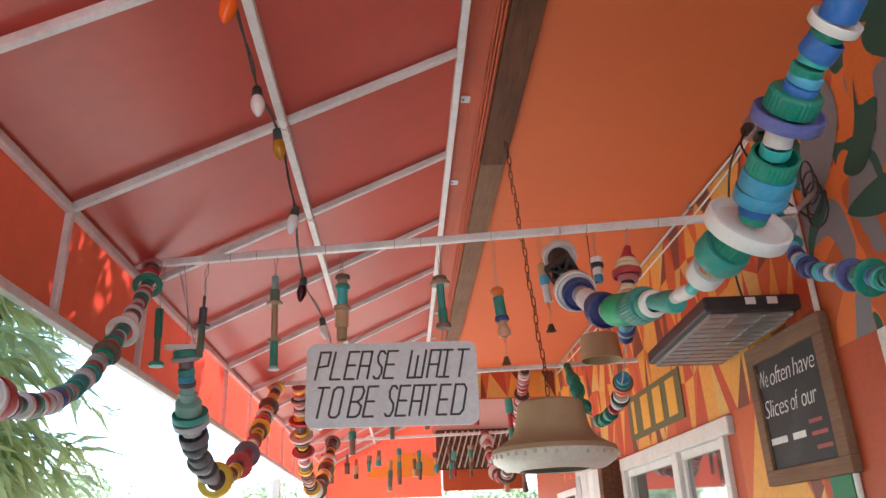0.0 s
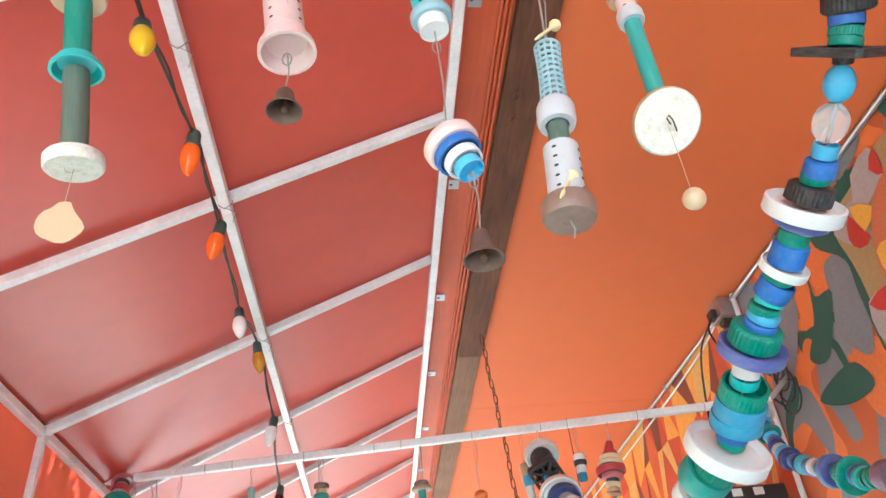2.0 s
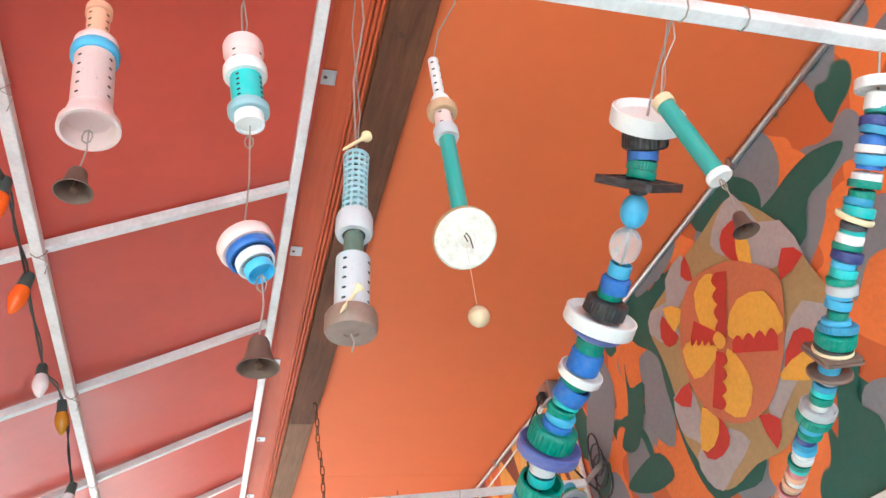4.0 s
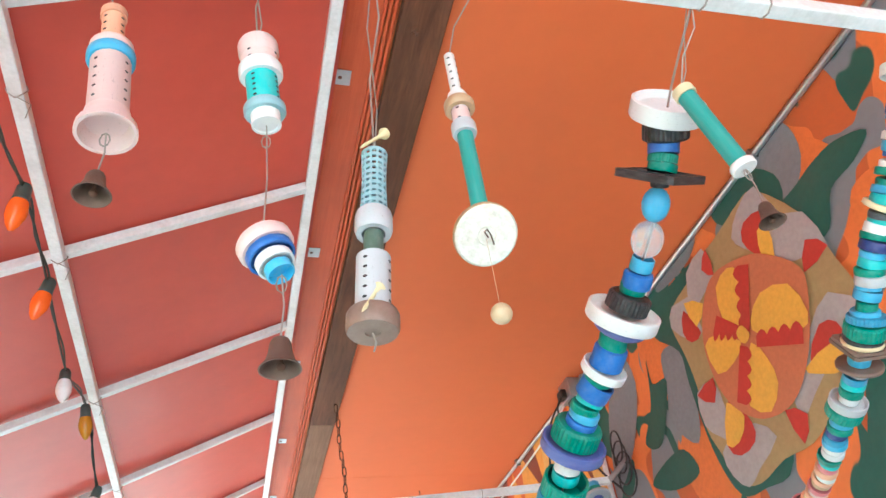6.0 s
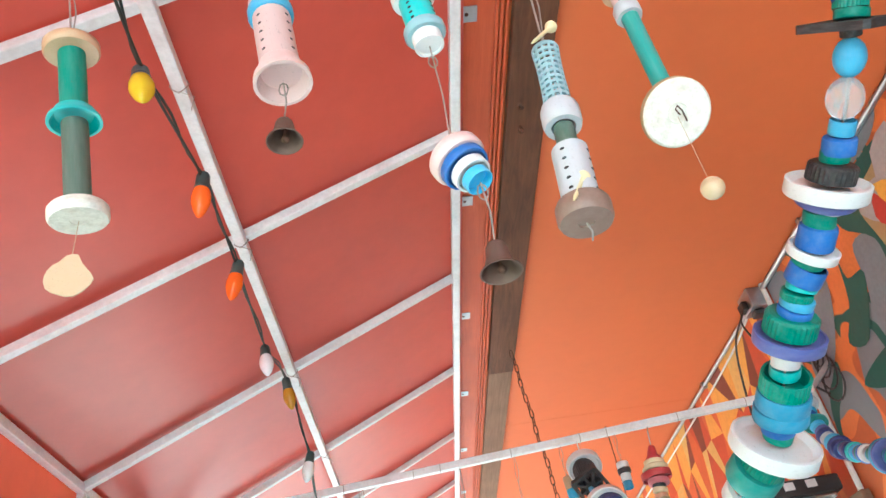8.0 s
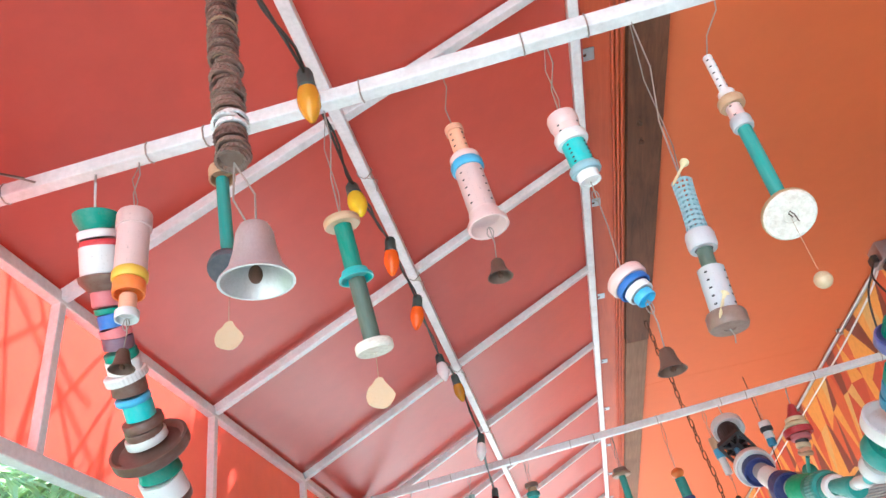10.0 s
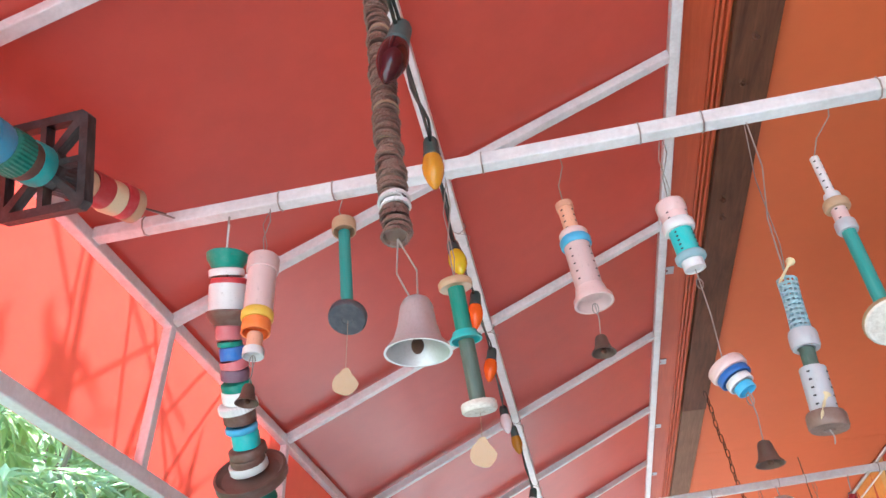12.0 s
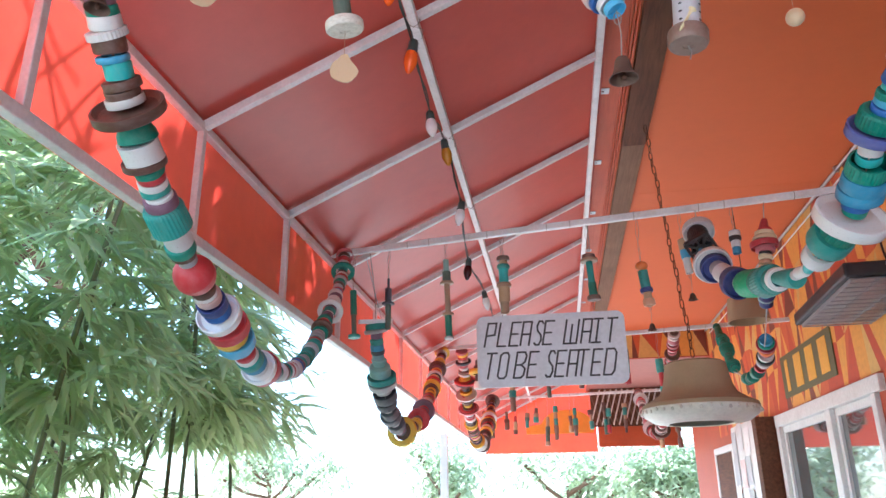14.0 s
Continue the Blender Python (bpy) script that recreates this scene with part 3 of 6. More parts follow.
flower = tagged(empty("flower_mural"), "painted flower with yellow petals and red zigzags in a grey and khaki diamond", "mural", kind="structure")
# broad camouflage patches round the flower
for name, mat, depth, pts in (
        ("orange_patch", P_ORANGE, 0.0020, "54,-4 60,10 74,8 86,-8 84,-40 70,-52 58,-40 52,-18"), ("orange_patch", P_ORANGE, 0.0020, "-60,44 -46,40 -34,24 -36,8 -52,2 -66,20"), ("orange_patch", P_ORANGE, 0.0020, "-48,-8 -42,-22 -44,-40 -56,-36 -60,-18"),
        ("orange_patch", P_ORANGE, 0.0020, "44,46 58,34 62,22 50,24 42,34"), ("grey_patch", P_GREY, 0.0040, "38,56 52,48 52,32 38,22 32,38"), ("grey_patch", P_GREY, 0.0040, "-12,57 -3,50 -14,42 -38,44 -34,51 -22,51"), ("grey_patch", P_GREY, 0.0040, "56,-8 66,2 78,-4 72,-14 62,-13 52,-20"),
        ("grey_patch", P_GREY, 0.0040, "-82,42 -74,22 -90,0 -112,-10 -104,20"), ("grey_patch", P_GREY, 0.0040, "-50,22 -38,18 -38,-2 -46,-18 -58,-4 -54,8"), ("grey_patch", P_GREY, 0.0040, "42,-40 56,-46 66,-62 44,-66 36,-52"),
        ("green_patch", P_GREEN, 0.0060, "64,26 74,20 66,16 55,15 48,6 39,7 40,17 34,25 45,26 54,27"), ("green_patch", P_GREEN, 0.0060, "10,56 24,54 40,36 36,24 22,31 8,42"), ("green_patch", P_GREEN, 0.0060, "-61,26 -62,15 -52,11 -68,-8 -80,-3 -68,8"),
        ("green_patch", P_GREEN, 0.0060, "-70,-15 -56,-16 -51,-27 -68,-27 -84,-19"), ("green_patch", P_GREEN, 0.0060, "36,-33 45,-33 38,-42 42,-51 32,-65 12,-60 26,-48"), ("green_patch", P_GREEN, 0.0070, "-46,40 -12,40 -4,30 10,-10 -4,-43 -20,-45 -33,-42 -39,-24 -39,2 -38,16 -50,30")):
    part(name, wall_paint(pts, depth), mat, flower)
part("khaki_ground", wall_paint("30,38 42,17 45,-2 47,-22 36,-30 22,-37 7,-42 -7,-41 -21,-43 -31,-39 -35,-27 -38,-16 -35,-3 -35,12 -37,27 -31,33 -18,35 -12,39 0,38 12,39 21,40", 0.0090, 3), P_KHAKI, flower)
for pts in ("31,39 35,23 43,17 45,2 36,5 29,8 22,16 15,25 12,32 20,38", "-4,40 -3,28 -11,25 -20,22 -20,14 -28,15 -37,26 -32,33 -21,30 -17,38", "37,-9 47,-22 39,-31 24,-27 10,-34 7,-29 18,-18 25,-14", "-25,-4 -24,-15 -24,-28 -32,-22 -38,-15 -36,-3", "-23,-24 -13,-26 -6,-34 -19,-39 -27,-42 -33,-36 -34,-27"):
    part("grey_lobe", wall_paint(pts, 0.0110, 2), P_LILAC, flower)
for pts in ("20,32 29,30 26,22 25,14 19,19 16,27", "39,9 45,2 33,1", "-2,38 -3,27 -8,33", "-26,27 -21,14 -28,14 -31,20", "20,-22 29,-15 35,-18 34,-24", "-20,-13 -14,-25 -16,-31 -25,-32 -30,-26", "2,-29 10,-34 4,-41", "-36,-4 -24,-3 -28,-11"):
    part("red_bud", wall_paint(pts, 0.0130, 2), P_RED, flower)
for pts in ("24,25 29,24 26,13 21,16", "-24,29 -14,22 -22,17", "17,-23 31,-22 31,-31 21,-27", "-22,-14 -16,-22 -23,-28 -30,-26"):
    part("yellow_bud", wall_paint(pts, 0.0150, 2), P_YELLOW, flower)
part("brick_disc", wall_paint("22,17 33,3 29,-9 20,-21 7,-29 -8,-27 -19,-17 -23,-4 -21,11 -12,23 -2,27 12,23", 0.0170), P_BRICK, flower)
for pts in ("-4,22 5,24 9,19 4,10 -1,4 -7,10", "5,2 14,7 26,2 28,-10 22,-13 6,-4", "-21,8 -13,8 -3,-1 -10,-5 -20,-4", "1,-4 5,-12 5,-21 -3,-27 -11,-21 -8,-13"):
    part("yellow_petal", wall_paint(pts, 0.0195, 2), P_YELLOW, flower)
for band in (((3, -1), (15, 18), 4.5, 7.0), ((3, -7), (21.5, -17), 4.5, 6.0), ((-4, -2), (-16, -17), 5.0, 6.0), ((0, 3), (-9, 13.5), 4.0, 8.0)):
    (ax, ay), (bx, by), wa, wb = band
    part("red_zigzag", ragged(((ax / 100, ay / 100), (bx / 100, by / 100), wa / 100, wb / 100), 4, 0.0220), P_RED, flower)
part("yellow_eye", wall_paint("2.6,-1.4 0.6,3.0 -3.0,2.2 -2.4,-1.8 0,-3.2", 0.0245), P_YELLOW, flower)

# ---- shared pieces for the found-object chimes ----
SHAPES = {
    # a screw cap, closed at the top, hollow below
    "cap": mesh_of("cap", lathe([(0, 0.5), (0.86, 0.5), (0.96, 0.44), (1.0, 0.34), (1.0, -0.38), (0.98, -0.5), (0.88, -0.5), (0.86, -0.4), (0.86, 0.3), (0, 0.32)], 20), True),
    # a wide shallow lid with a rolled lip
    "lid": mesh_of("lid", lathe([(0, 0.1), (0.80, 0.1), (0.88, 0.25), (0.93, 0.5), (1.0, 0.46), (1.0, -0.4), (0.97, -0.5), (0.90, -0.42), (0.88, -0.05), (0.62, -0.12), (0, -0.12)], 28), True),
    "disc": mesh_of("disc", lathe([(0, 0.5), (0.93, 0.5), (1.0, 0.32), (1.0, -0.32), (0.93, -0.5), (0.3, -0.5), (0.28, -0.42), (0, -0.42)], 28), True),
    "tube": mesh_of("tube", lathe([(0, 0.46), (0.8, 0.46), (0.84, 0.5), (1.0, 0.5), (1.0, -0.5), (0.84, -0.5), (0.82, -0.3), (0, -0.3)], 20), True),
    "ring": mesh_of("ring", lathe([(0.62, 0.5), (0.92, 0.5), (1.0, 0.3), (1.0, -0.3), (0.92, -0.5), (0.62, -0.5), (0.62, 0.5)], 24), True),
    "cup": mesh_of("cup", lathe([(0, 0.5), (0.74, 0.5), (0.80, 0.1), (0.98, -0.2), (1.0, -0.5), (0.88, -0.5), (0.84, -0.25), (0.70, 0.1), (0, 0.2)], 24), True),
    "ball": mesh_of("ball", lathe([(math.sin(math.pi * k / 10), 0.5 * math.cos(math.pi * k / 10)) for k in range(11)], 18), True),
    "bell": mesh_of("bell", lathe([(0, 0.5), (0.22, 0.5), (0.40, 0.44), (0.50, 0.32), (0.58, 0.0), (0.72, -0.28), (0.98, -0.47), (1.0, -0.5), (0.93, -0.5), (0.66, -0.28), (0.52, 0.0), (0.42, 0.3), (0, 0.4)], 24), True),
    "cone": mesh_of("cone", lathe([(0, 0.5), (0.90, 0.5), (1.0, 0.42), (0.95, 0.1), (0.62, -0.5), (0, -0.5)], 24), True),
}


def ribbed():
    """A knurled screw cap."""
    bm = bmesh.new()
    n = 64
    rings = []
    for r, z in ((0.0, 0.5), (0.86, 0.5), (0.96, 0.42), (1.0, 0.34), (1.0, -0.5), (0.86, -0.5), (0.84, 0.3), (0, 0.3)):
        if r == 0:
            rings.append([bm.verts.new((0, 0, z))])
        else:
            rings.append([bm.verts.new(((r - (0.03 if (k % 2 and r > 0.95) else 0)) * math.cos(2 * math.pi * k / n), (r - (0.03 if (k % 2 and r > 0.95) else 0)) * math.sin(2 * math.pi * k / n), z)) for k in range(n)])
    for p, q in zip(rings, rings[1:]):
        for k in range(n):
            vs = [p[k % len(p)], p[(k + 1) % len(p)], q[(k + 1) % len(q)], q[k % len(q)]]
            vs = [v for i, v in enumerate(vs) if v not in vs[:i]]
            bm.faces.new(vs)
    return bm


SHAPES["ribbed"] = mesh_of("ribbed", ribbed())


def grid_bm():
    """A square plastic drain grid: a chamfered frame, a hub, straight and slanting ribs, all one moulding."""
    bm = bmesh.new()
    hub, inner, outer = [], [], []
    for k in range(8):
        a = math.pi / 4 * k
        for side in (-1, 1):
            hub.append((0.42 * math.cos(a + 0.16 * side), 0.42 * math.sin(a + 0.16 * side)))
            for ring, out, across in ((inner, 0.82, 0.065), (outer, 1.0, 0.065)):
                if k % 2 == 0:
                    p = Vector((out, across * side))
                    ring.append(tuple(Matrix.Rotation(a, 2) @ p))
                else:
                    p = Vector((out, out - 0.13)) if side < 0 else Vector((out - 0.13, out))
                    ring.append(tuple(Matrix.Rotation(a - math.pi / 4, 2) @ p))
    h, i, o = ([bm.verts.new((x, y, -0.5)) for x, y in ring] for ring in (hub, inner, outer))
    n = 16
    faces = [bm.faces.new(h)]
    for k in range(n):
        faces.append(bm.faces.new((i[k], o[k], o[(k + 1) % n], i[(k + 1) % n])))
    for k in range(0, n, 2):
        faces.append(bm.faces.new((h[k], i[k], i[k + 1], h[k + 1])))
    r = bmesh.ops.extrude_face_region(bm, geom=faces)
    bmesh.ops.translate(bm, vec=(0, 0, 1.0), verts=[g for g in r["geom"] if isinstance(g, bmesh.types.BMVert)])
    return bm


SHAPES["grid"] = mesh_of("grid", grid_bm())


def tee_bm():
    return lathe([(0, -0.5), (0.16, -0.44), (0.30, -0.3), (0.30, 0.25), (0.6, 0.38), (1.0, 0.47), (1.0, 0.5), (0.8, 0.5), (0.3, 0.42), (0, 0.42)], 16)


SHAPES["tee"] = mesh_of("tee", tee_bm(), True)


def leaf_shape(n=20):
    """A dried seed-pod slice: rounded below, pointed at the top."""
    bm = bmesh.new()
    pts = []
    for k in range(n):
        a = 2 * math.pi * k / n
        r = 1.0 + 0.04 * math.sin(5 * a)
        pts.append((r * math.sin(a) * (1 - 0.22 * max(0, math.cos(a))), r * math.cos(a) * (1.3 if math.cos(a) > 0.93 else 1.0)))
    f = [bm.verts.new((x, -0.5, z)) for x, z in pts]
    b = [bm.verts.new((x, 0.5, z)) for x, z in pts]
    bm.faces.new(f); bm.faces.new(b[::-1])
    for k in range(n):
        bm.faces.new((f[k], f[(k + 1) % n], b[(k + 1) % n], b[k]))
    return bm


SHAPES["leaf"] = mesh_of("leaf", leaf_shape())


def roller_bm(n=36, rows=21):
    """A hair roller: a thin waisted tube pierced by rows of slots."""
    bm = bmesh.new()
    vs = [[bm.verts.new(((1 - 0.10 * math.sin(math.pi * j / rows)) * math.cos(2 * math.pi * i / n), (1 - 0.10 * math.sin(math.pi * j / rows)) * math.sin(2 * math.pi * i / n), 0.5 - j / rows)) for i in range(n)] for j in range(rows + 1)]
    faces = []
    for j in range(rows):
        for i in range(n):
            if j in (0, rows - 1) or i % 3 == 0 or j % 2 == 0:
                faces.append(bm.faces.new((vs[j][i], vs[j][(i + 1) % n], vs[j + 1][(i + 1) % n], vs[j + 1][i])))
    r = bmesh.ops.extrude_face_region(bm, geom=faces)
    for g in r["geom"]:
        if isinstance(g, bmesh.types.BMVert):
            g.co.x *= 0.86
            g.co.y *= 0.86
    return bm


SHAPES["mesh"] = mesh_of("mesh_tube", roller_bm())
NAMES = {"cap": "bottle_cap", "lid": "jar_lid", "disc": "disc", "tube": "tube", "ring": "ring", "cup": "cup", "ball": "bead", "bell": "bell", "cone": "stacked_cap",
         "ribbed": "screw_cap", "grid": "plastic_grid", "tee": "golf_tee", "leaf": "seed_slice", "mesh": "mesh_tube", "dish": "jar_lid"}
SHAPES["dish"] = SHAPES["lid"]
HOLE = mesh_of("hole", lathe([(0, 0.5), (0.9, 0.5), (1, 0.2), (1, -0.5), (0, -0.5)], 8))


def hue(key):
    return {"bell": M_BELL, "silver": M_SILVER, "clear": M_BEAD, "rust": M_RUST}.get(key) or PLASTIC[key]


def under(owner, ob):
    """Makes ob, placed in the thing's own space, a sub-part of owner."""
    ob.parent = owner
    ob.matrix_parent_inverse = owner.matrix_basis.inverted()
    return ob


def piece(thing, kind, r, h, colour, m, holes=0):
    me = SHAPES[kind]
    if kind == "grid" or kind == "leaf":
        sc = Matrix.Diagonal((r, r if kind == "grid" else h, h if kind == "grid" else r, 1))
    else:
        sc = Matrix.Diagonal((r, r, h, 1))
    ob = part(NAMES[kind], me, hue(colour), thing, m=m @ sc)
    for k in range(holes):
        for side in (-2.2, -0.6):
            hm = m @ Matrix.Rotation(side, 4, 'Z') @ Matrix.Translation((r * 1.0, 0, h * (0.36 - 0.72 * k / max(1, holes - 1)))) @ Matrix.Rotation(math.pi / 2, 4, 'Y') @ Matrix.Diagonal((0.0016, 0.0027, 0.0012, 1))
            under(ob, part("hole", HOLE, M_BLACKP, m=hm))
    return ob


def chime(label, hook, drop, items, lean=(0, 0), top_y=None, category="wind chime", group="found-object chimes on the tie bar"):
    """Hangs from hook: a wire of length drop, then items (kind, radius, height, colour[, holes]) strung downward; ("wire", length) leaves a gap and ("lean", x, y) turns what follows. top_y: where the wire ends along the passage. lean: sideways drift per metre."""
    t = tagged(empty("wind_chime", hook), label, category, group)
    fwd = top_y - hook[1] if top_y else 0.0
    ax = Vector((lean[0], lean[1], -1)).normalized()
    pos = Vector((0, fwd, -drop))
    q = Vector((0, 0, 1)).rotation_difference(-ax).to_matrix().to_4x4()
    part("wire", rod([(0, 0.0, 0.018), (0.007, 0.3 * fwd, -drop * 0.35), (-0.005, 0.65 * fwd, -drop * 0.65), tuple(pos)], 0.0013, 5), M_WIRE, t)
    if drop > 0.06:
        part("wire", rod([(0.004, 0.016, 0.016), (-0.008, 0.4 * fwd, -drop * 0.4), (0.004, 0.8 * fwd, -drop * 0.8), tuple(pos)], 0.0010, 5), M_WIRE, t)
    for it in items:
        if it[0] == "thread":
            nxt = pos + Vector((0, 0, -it[1]))
            part("thread", rod([tuple(pos), tuple(nxt)], 0.0004, 4), PLASTIC["tan"], t)
            pos = nxt
            continue
        if it[0] == "wire":
            nxt = pos + Vector((0, 0, -it[1]))
            part("wire", rod([tuple(pos), tuple((pos + nxt) / 2 + Vector((0.003, 0, 0))), tuple(nxt)], 0.0011, 5), M_WIRE, t)
            if it[1] > 0.05:
                c = pos.lerp(nxt, 0.16)
                part("wire_loop", rod([tuple(c + Vector((0.0055 * math.sin(k * 0.785), 0, 0.011 * math.cos(k * 0.785)))) for k in range(9)], 0.0010, 5), M_WIRE, t)
            pos = nxt
            continue
        if it[0] == "lean":
            ax = Vector((it[1], it[2], -1)).normalized()
            q = Vector((0, 0, 1)).rotation_difference(-ax).to_matrix().to_4x4()
            continue
        kind, r, h, colour = it[:4]
        step = 2 * r if kind == "leaf" else h
        if kind == "tee":
            m = Matrix.Translation(pos + Vector((-0.006, -0.022, 0.002))) @ Matrix.Rotation(it[4], 4, 'Y') @ Matrix.Rotation(-0.3, 4, 'X')
            piece(t, kind, r, h, colour, m)
            continue
        c = pos + ax * step / 2
        if kind in ("bell", "leaf"):
            c = pos + Vector((0, 0, -step / 2))
            m = Matrix.Translation(c) @ Matrix.Rotation(0.3, 4, 'Z')
            pos = pos + Vector((0, 0, -step))
        else:
            m = Matrix.Translation(c) @ q
            pos = pos + ax * step
        if kind == "disc" and len(it) > 4:
            m = Matrix.Translation(c) @ Matrix.Rotation(it[4], 4, 'X')
            pc = piece(t, kind, r, h, colour, m)
            if colour == "chalkwhite":
                under(pc, part("rim", lathe([(r * 0.985, -h * 0.30), (r * 1.015, -h * 0.22), (r * 1.02, h * 0.3), (r * 0.985, h * 0.36)], 28), M_RIM, m=m, smooth=True))
                under(pc, part("hook", rod([(0, 0, -h * 0.40), (0.001, 0.001, -h * 0.75), (-0.005, -0.006, -h * 0.75), (-0.003, -0.010, -h * 0.75), (0.003, -0.004, -h * 0.75), (0.010, 0.010, -h * 0.75)], 0.0010, 5), M_RUST, m=m))
            continue
        pc = piece(t, kind, r, h, colour, m, it[4] if len(it) > 4 else 0)
        if kind == "bell":
            under(pc, part("clapper", rod([tuple(c + Vector((0, 0, h * 0.3))), tuple(c + Vector((0.001, 0, -h * 0.42)))], r * 0.10, 6), M_RUST))
            under(pc, part("clapper_ball", SHAPES["ball"], M_RUST, m=Matrix.Translation(c + Vector((0.001, 0, -h * 0.40))) @ Matrix.Diagonal((r * 0.22, r * 0.22, r * 0.44, 1))))
    return t


Z0 = 2.69
def hang(z):
    """Wire length from the near tie bar to height z."""
    return Z0 - z


chime("pink perforated tubes with a blue ring and a brown bell", NB(-0.035), hang(2.640),
      [("tube", 0.017, 0.013, "peach"), ("tube", 0.0145, 0.058, "peach", 4), ("ring", 0.027, 0.015, "pink"), ("ring", 0.0295, 0.018, "sky"), ("tube", 0.0245, 0.092, "pink", 5),
       ("cup", 0.0355, 0.032, "pink"), ("wire", 0.064), ("bell", 0.021, 0.034, "bell")], (0.10, 0.03), 0.582)
chime("pink, white and turquoise tubes over a blue stacked cone and bell", NB(0.153), hang(2.594),
      [("ring", 0.027, 0.026, "pink"), ("tube", 0.0245, 0.016, "pink", 2), ("ring", 0.029, 0.020, "white"), ("tube", 0.0210, 0.048, "turq", 5), ("ring", 0.027, 0.014, "paleblue"), ("tube", 0.019, 0.017, "white"),
       ("wire", 0.188), ("lean", 0.42, -0.12), ("ring", 0.0320, 0.018, "pink"), ("cap", 0.0275, 0.012, "blue"), ("cap", 0.0215, 0.013, "white"), ("cap", 0.0160, 0.013, "sky"), ("wire", 0.080), ("bell", 0.0215, 0.036, "bell")], (0.12, 0.15), 0.570)
chime("pale blue mesh tube with golf tees and a wooden wheel", NB(0.300), hang(2.394),
      [("tee", 0.0075, 0.068, "bone", 0.62), ("mesh", 0.0165, 0.096, "paleblue"), ("ring", 0.0220, 0.030, "grey"), ("tube", 0.0115, 0.034, "bamboo"), ("tube", 0.0195, 0.072, "grey", 5),
       ("tee", 0.0075, 0.050, "bone", 0.5), ("disc", 0.0285, 0.024, "darkwood"), ("wire", 0.022)], (-0.065, 0.03), 0.567)
chime("white and green tube chime ending in a chalky white disc", NB(0.446), hang(2.684),
      [("tube", 0.0085, 0.090, "white", 5), ("ring", 0.015, 0.018, "white"), ("ring", 0.023, 0.018, "tan"), ("tube", 0.0135, 0.028, "pink", 2), ("ring", 0.0185, 0.022, "grey"), ("tube", 0.0118, 0.175, "teal"),
       ("disc", 0.0425, 0.014, "chalkwhite", -0.6), ("thread", 0.102), ("ball", 0.0135, 0.027, "leafdry")], (0.015, 0.03), 0.615)
chime("slanting green tube with yellow cap and brown bell", NB(0.800), hang(2.594),
      [("cap", 0.0175, 0.017, "cream"), ("tube", 0.0145, 0.148, "teal"), ("disc", 0.0195, 0.012, "white"), ("wire", 0.066), ("bell", 0.019, 0.034, "bell")], (0.25, 0.0), 0.558)
chime("dark green tubes with a turquoise ring and pale end discs", NB(-0.251), hang(2.474),
      [("disc", 0.031, 0.014, "tan"), ("tube", 0.0150, 0.084, "green"), ("cup", 0.029, 0.016, "turq"), ("tube", 0.0140, 0.110, "bamboo"), ("disc", 0.0305, 0.016, "chalkwhite"), ("thread", 0.050), ("leaf", 0.022, 0.002, "leafdry")], (0.10, 0.20), 0.548)
chime("teal tube with a dark end disc and a dried seed slice", NB(-0.464), hang(2.650),
      [("cap", 0.024, 0.028, "tan"), ("tube", 0.0115, 0.188, "teal"), ("disc", 0.035, 0.018, "slate", -0.45), ("thread", 0.100), ("leaf", 0.022, 0.002, "leafdry")], (0.08, 0.0), 0.540)
chime("pink tube with yellow and orange rings and a small bell", NB(-0.607), hang(2.564),
      [("cap", 0.030, 0.034, "pink"), ("tube", 0.0265, 0.088, "pink"), ("ring", 0.029, 0.019, "yellow"), ("cap", 0.026, 0.026, "orange"), ("cap", 0.014, 0.030, "peach"), ("cap", 0.019, 0.016, "white"), ("wire", 0.052), ("bell", 0.020, 0.035, "bell")], (0.02, 0.0), 0.508)

# coin string with the large silver bell, hung from the purlin
coins = tagged(empty("coin_string", (PURLIN[0] - 0.014, 0.145, PURLIN[1] - 0.014)), "string of rusty brown bottle caps over a dull silver bell", "wind chime")
part("wire", rod([(0, 0, 0.02), (0.03, 0, -0.10), (0.030, 0, -0.16)], 0.0015, 5), M_WIRE, coins)
def crown_bm(n=42):
    """A crimped crown cap: flat top, fluted skirt, hollow below."""
    bm = bmesh.new()
    rings = []
    for r, z, flute in ((0.62, 0.5, 0), (0.86, 0.40, 0), (0.93, 0.0, 0.03), (1.0, -0.5, 0.08), (0.84, -0.5, 0.06), (0.70, 0.25, 0)):
        rings.append([bm.verts.new(((r - flute * (k % 2)) * math.cos(2 * math.pi * k / n), (r - flute * (k % 2)) * math.sin(2 * math.pi * k / n), z)) for k in range(n)])
    for p, q in zip(rings, rings[1:]):
        for k in range(n):
            bm.faces.new((p[k], p[(k + 1) % n], q[(k + 1) % n], q[k]))
    bm.faces.new(rings[0])
    bm.faces.new(rings[-1][::-1])
    return bm


CROWN = mesh_of("crown_cap", crown_bm())
_r = random.Random(3)
_n = 92
_rust = ["capbrown", "capbrown", "brown", "darkwood", "capbrown", "darkwood", "darkwood", "capbrown", "brown", "wood"]
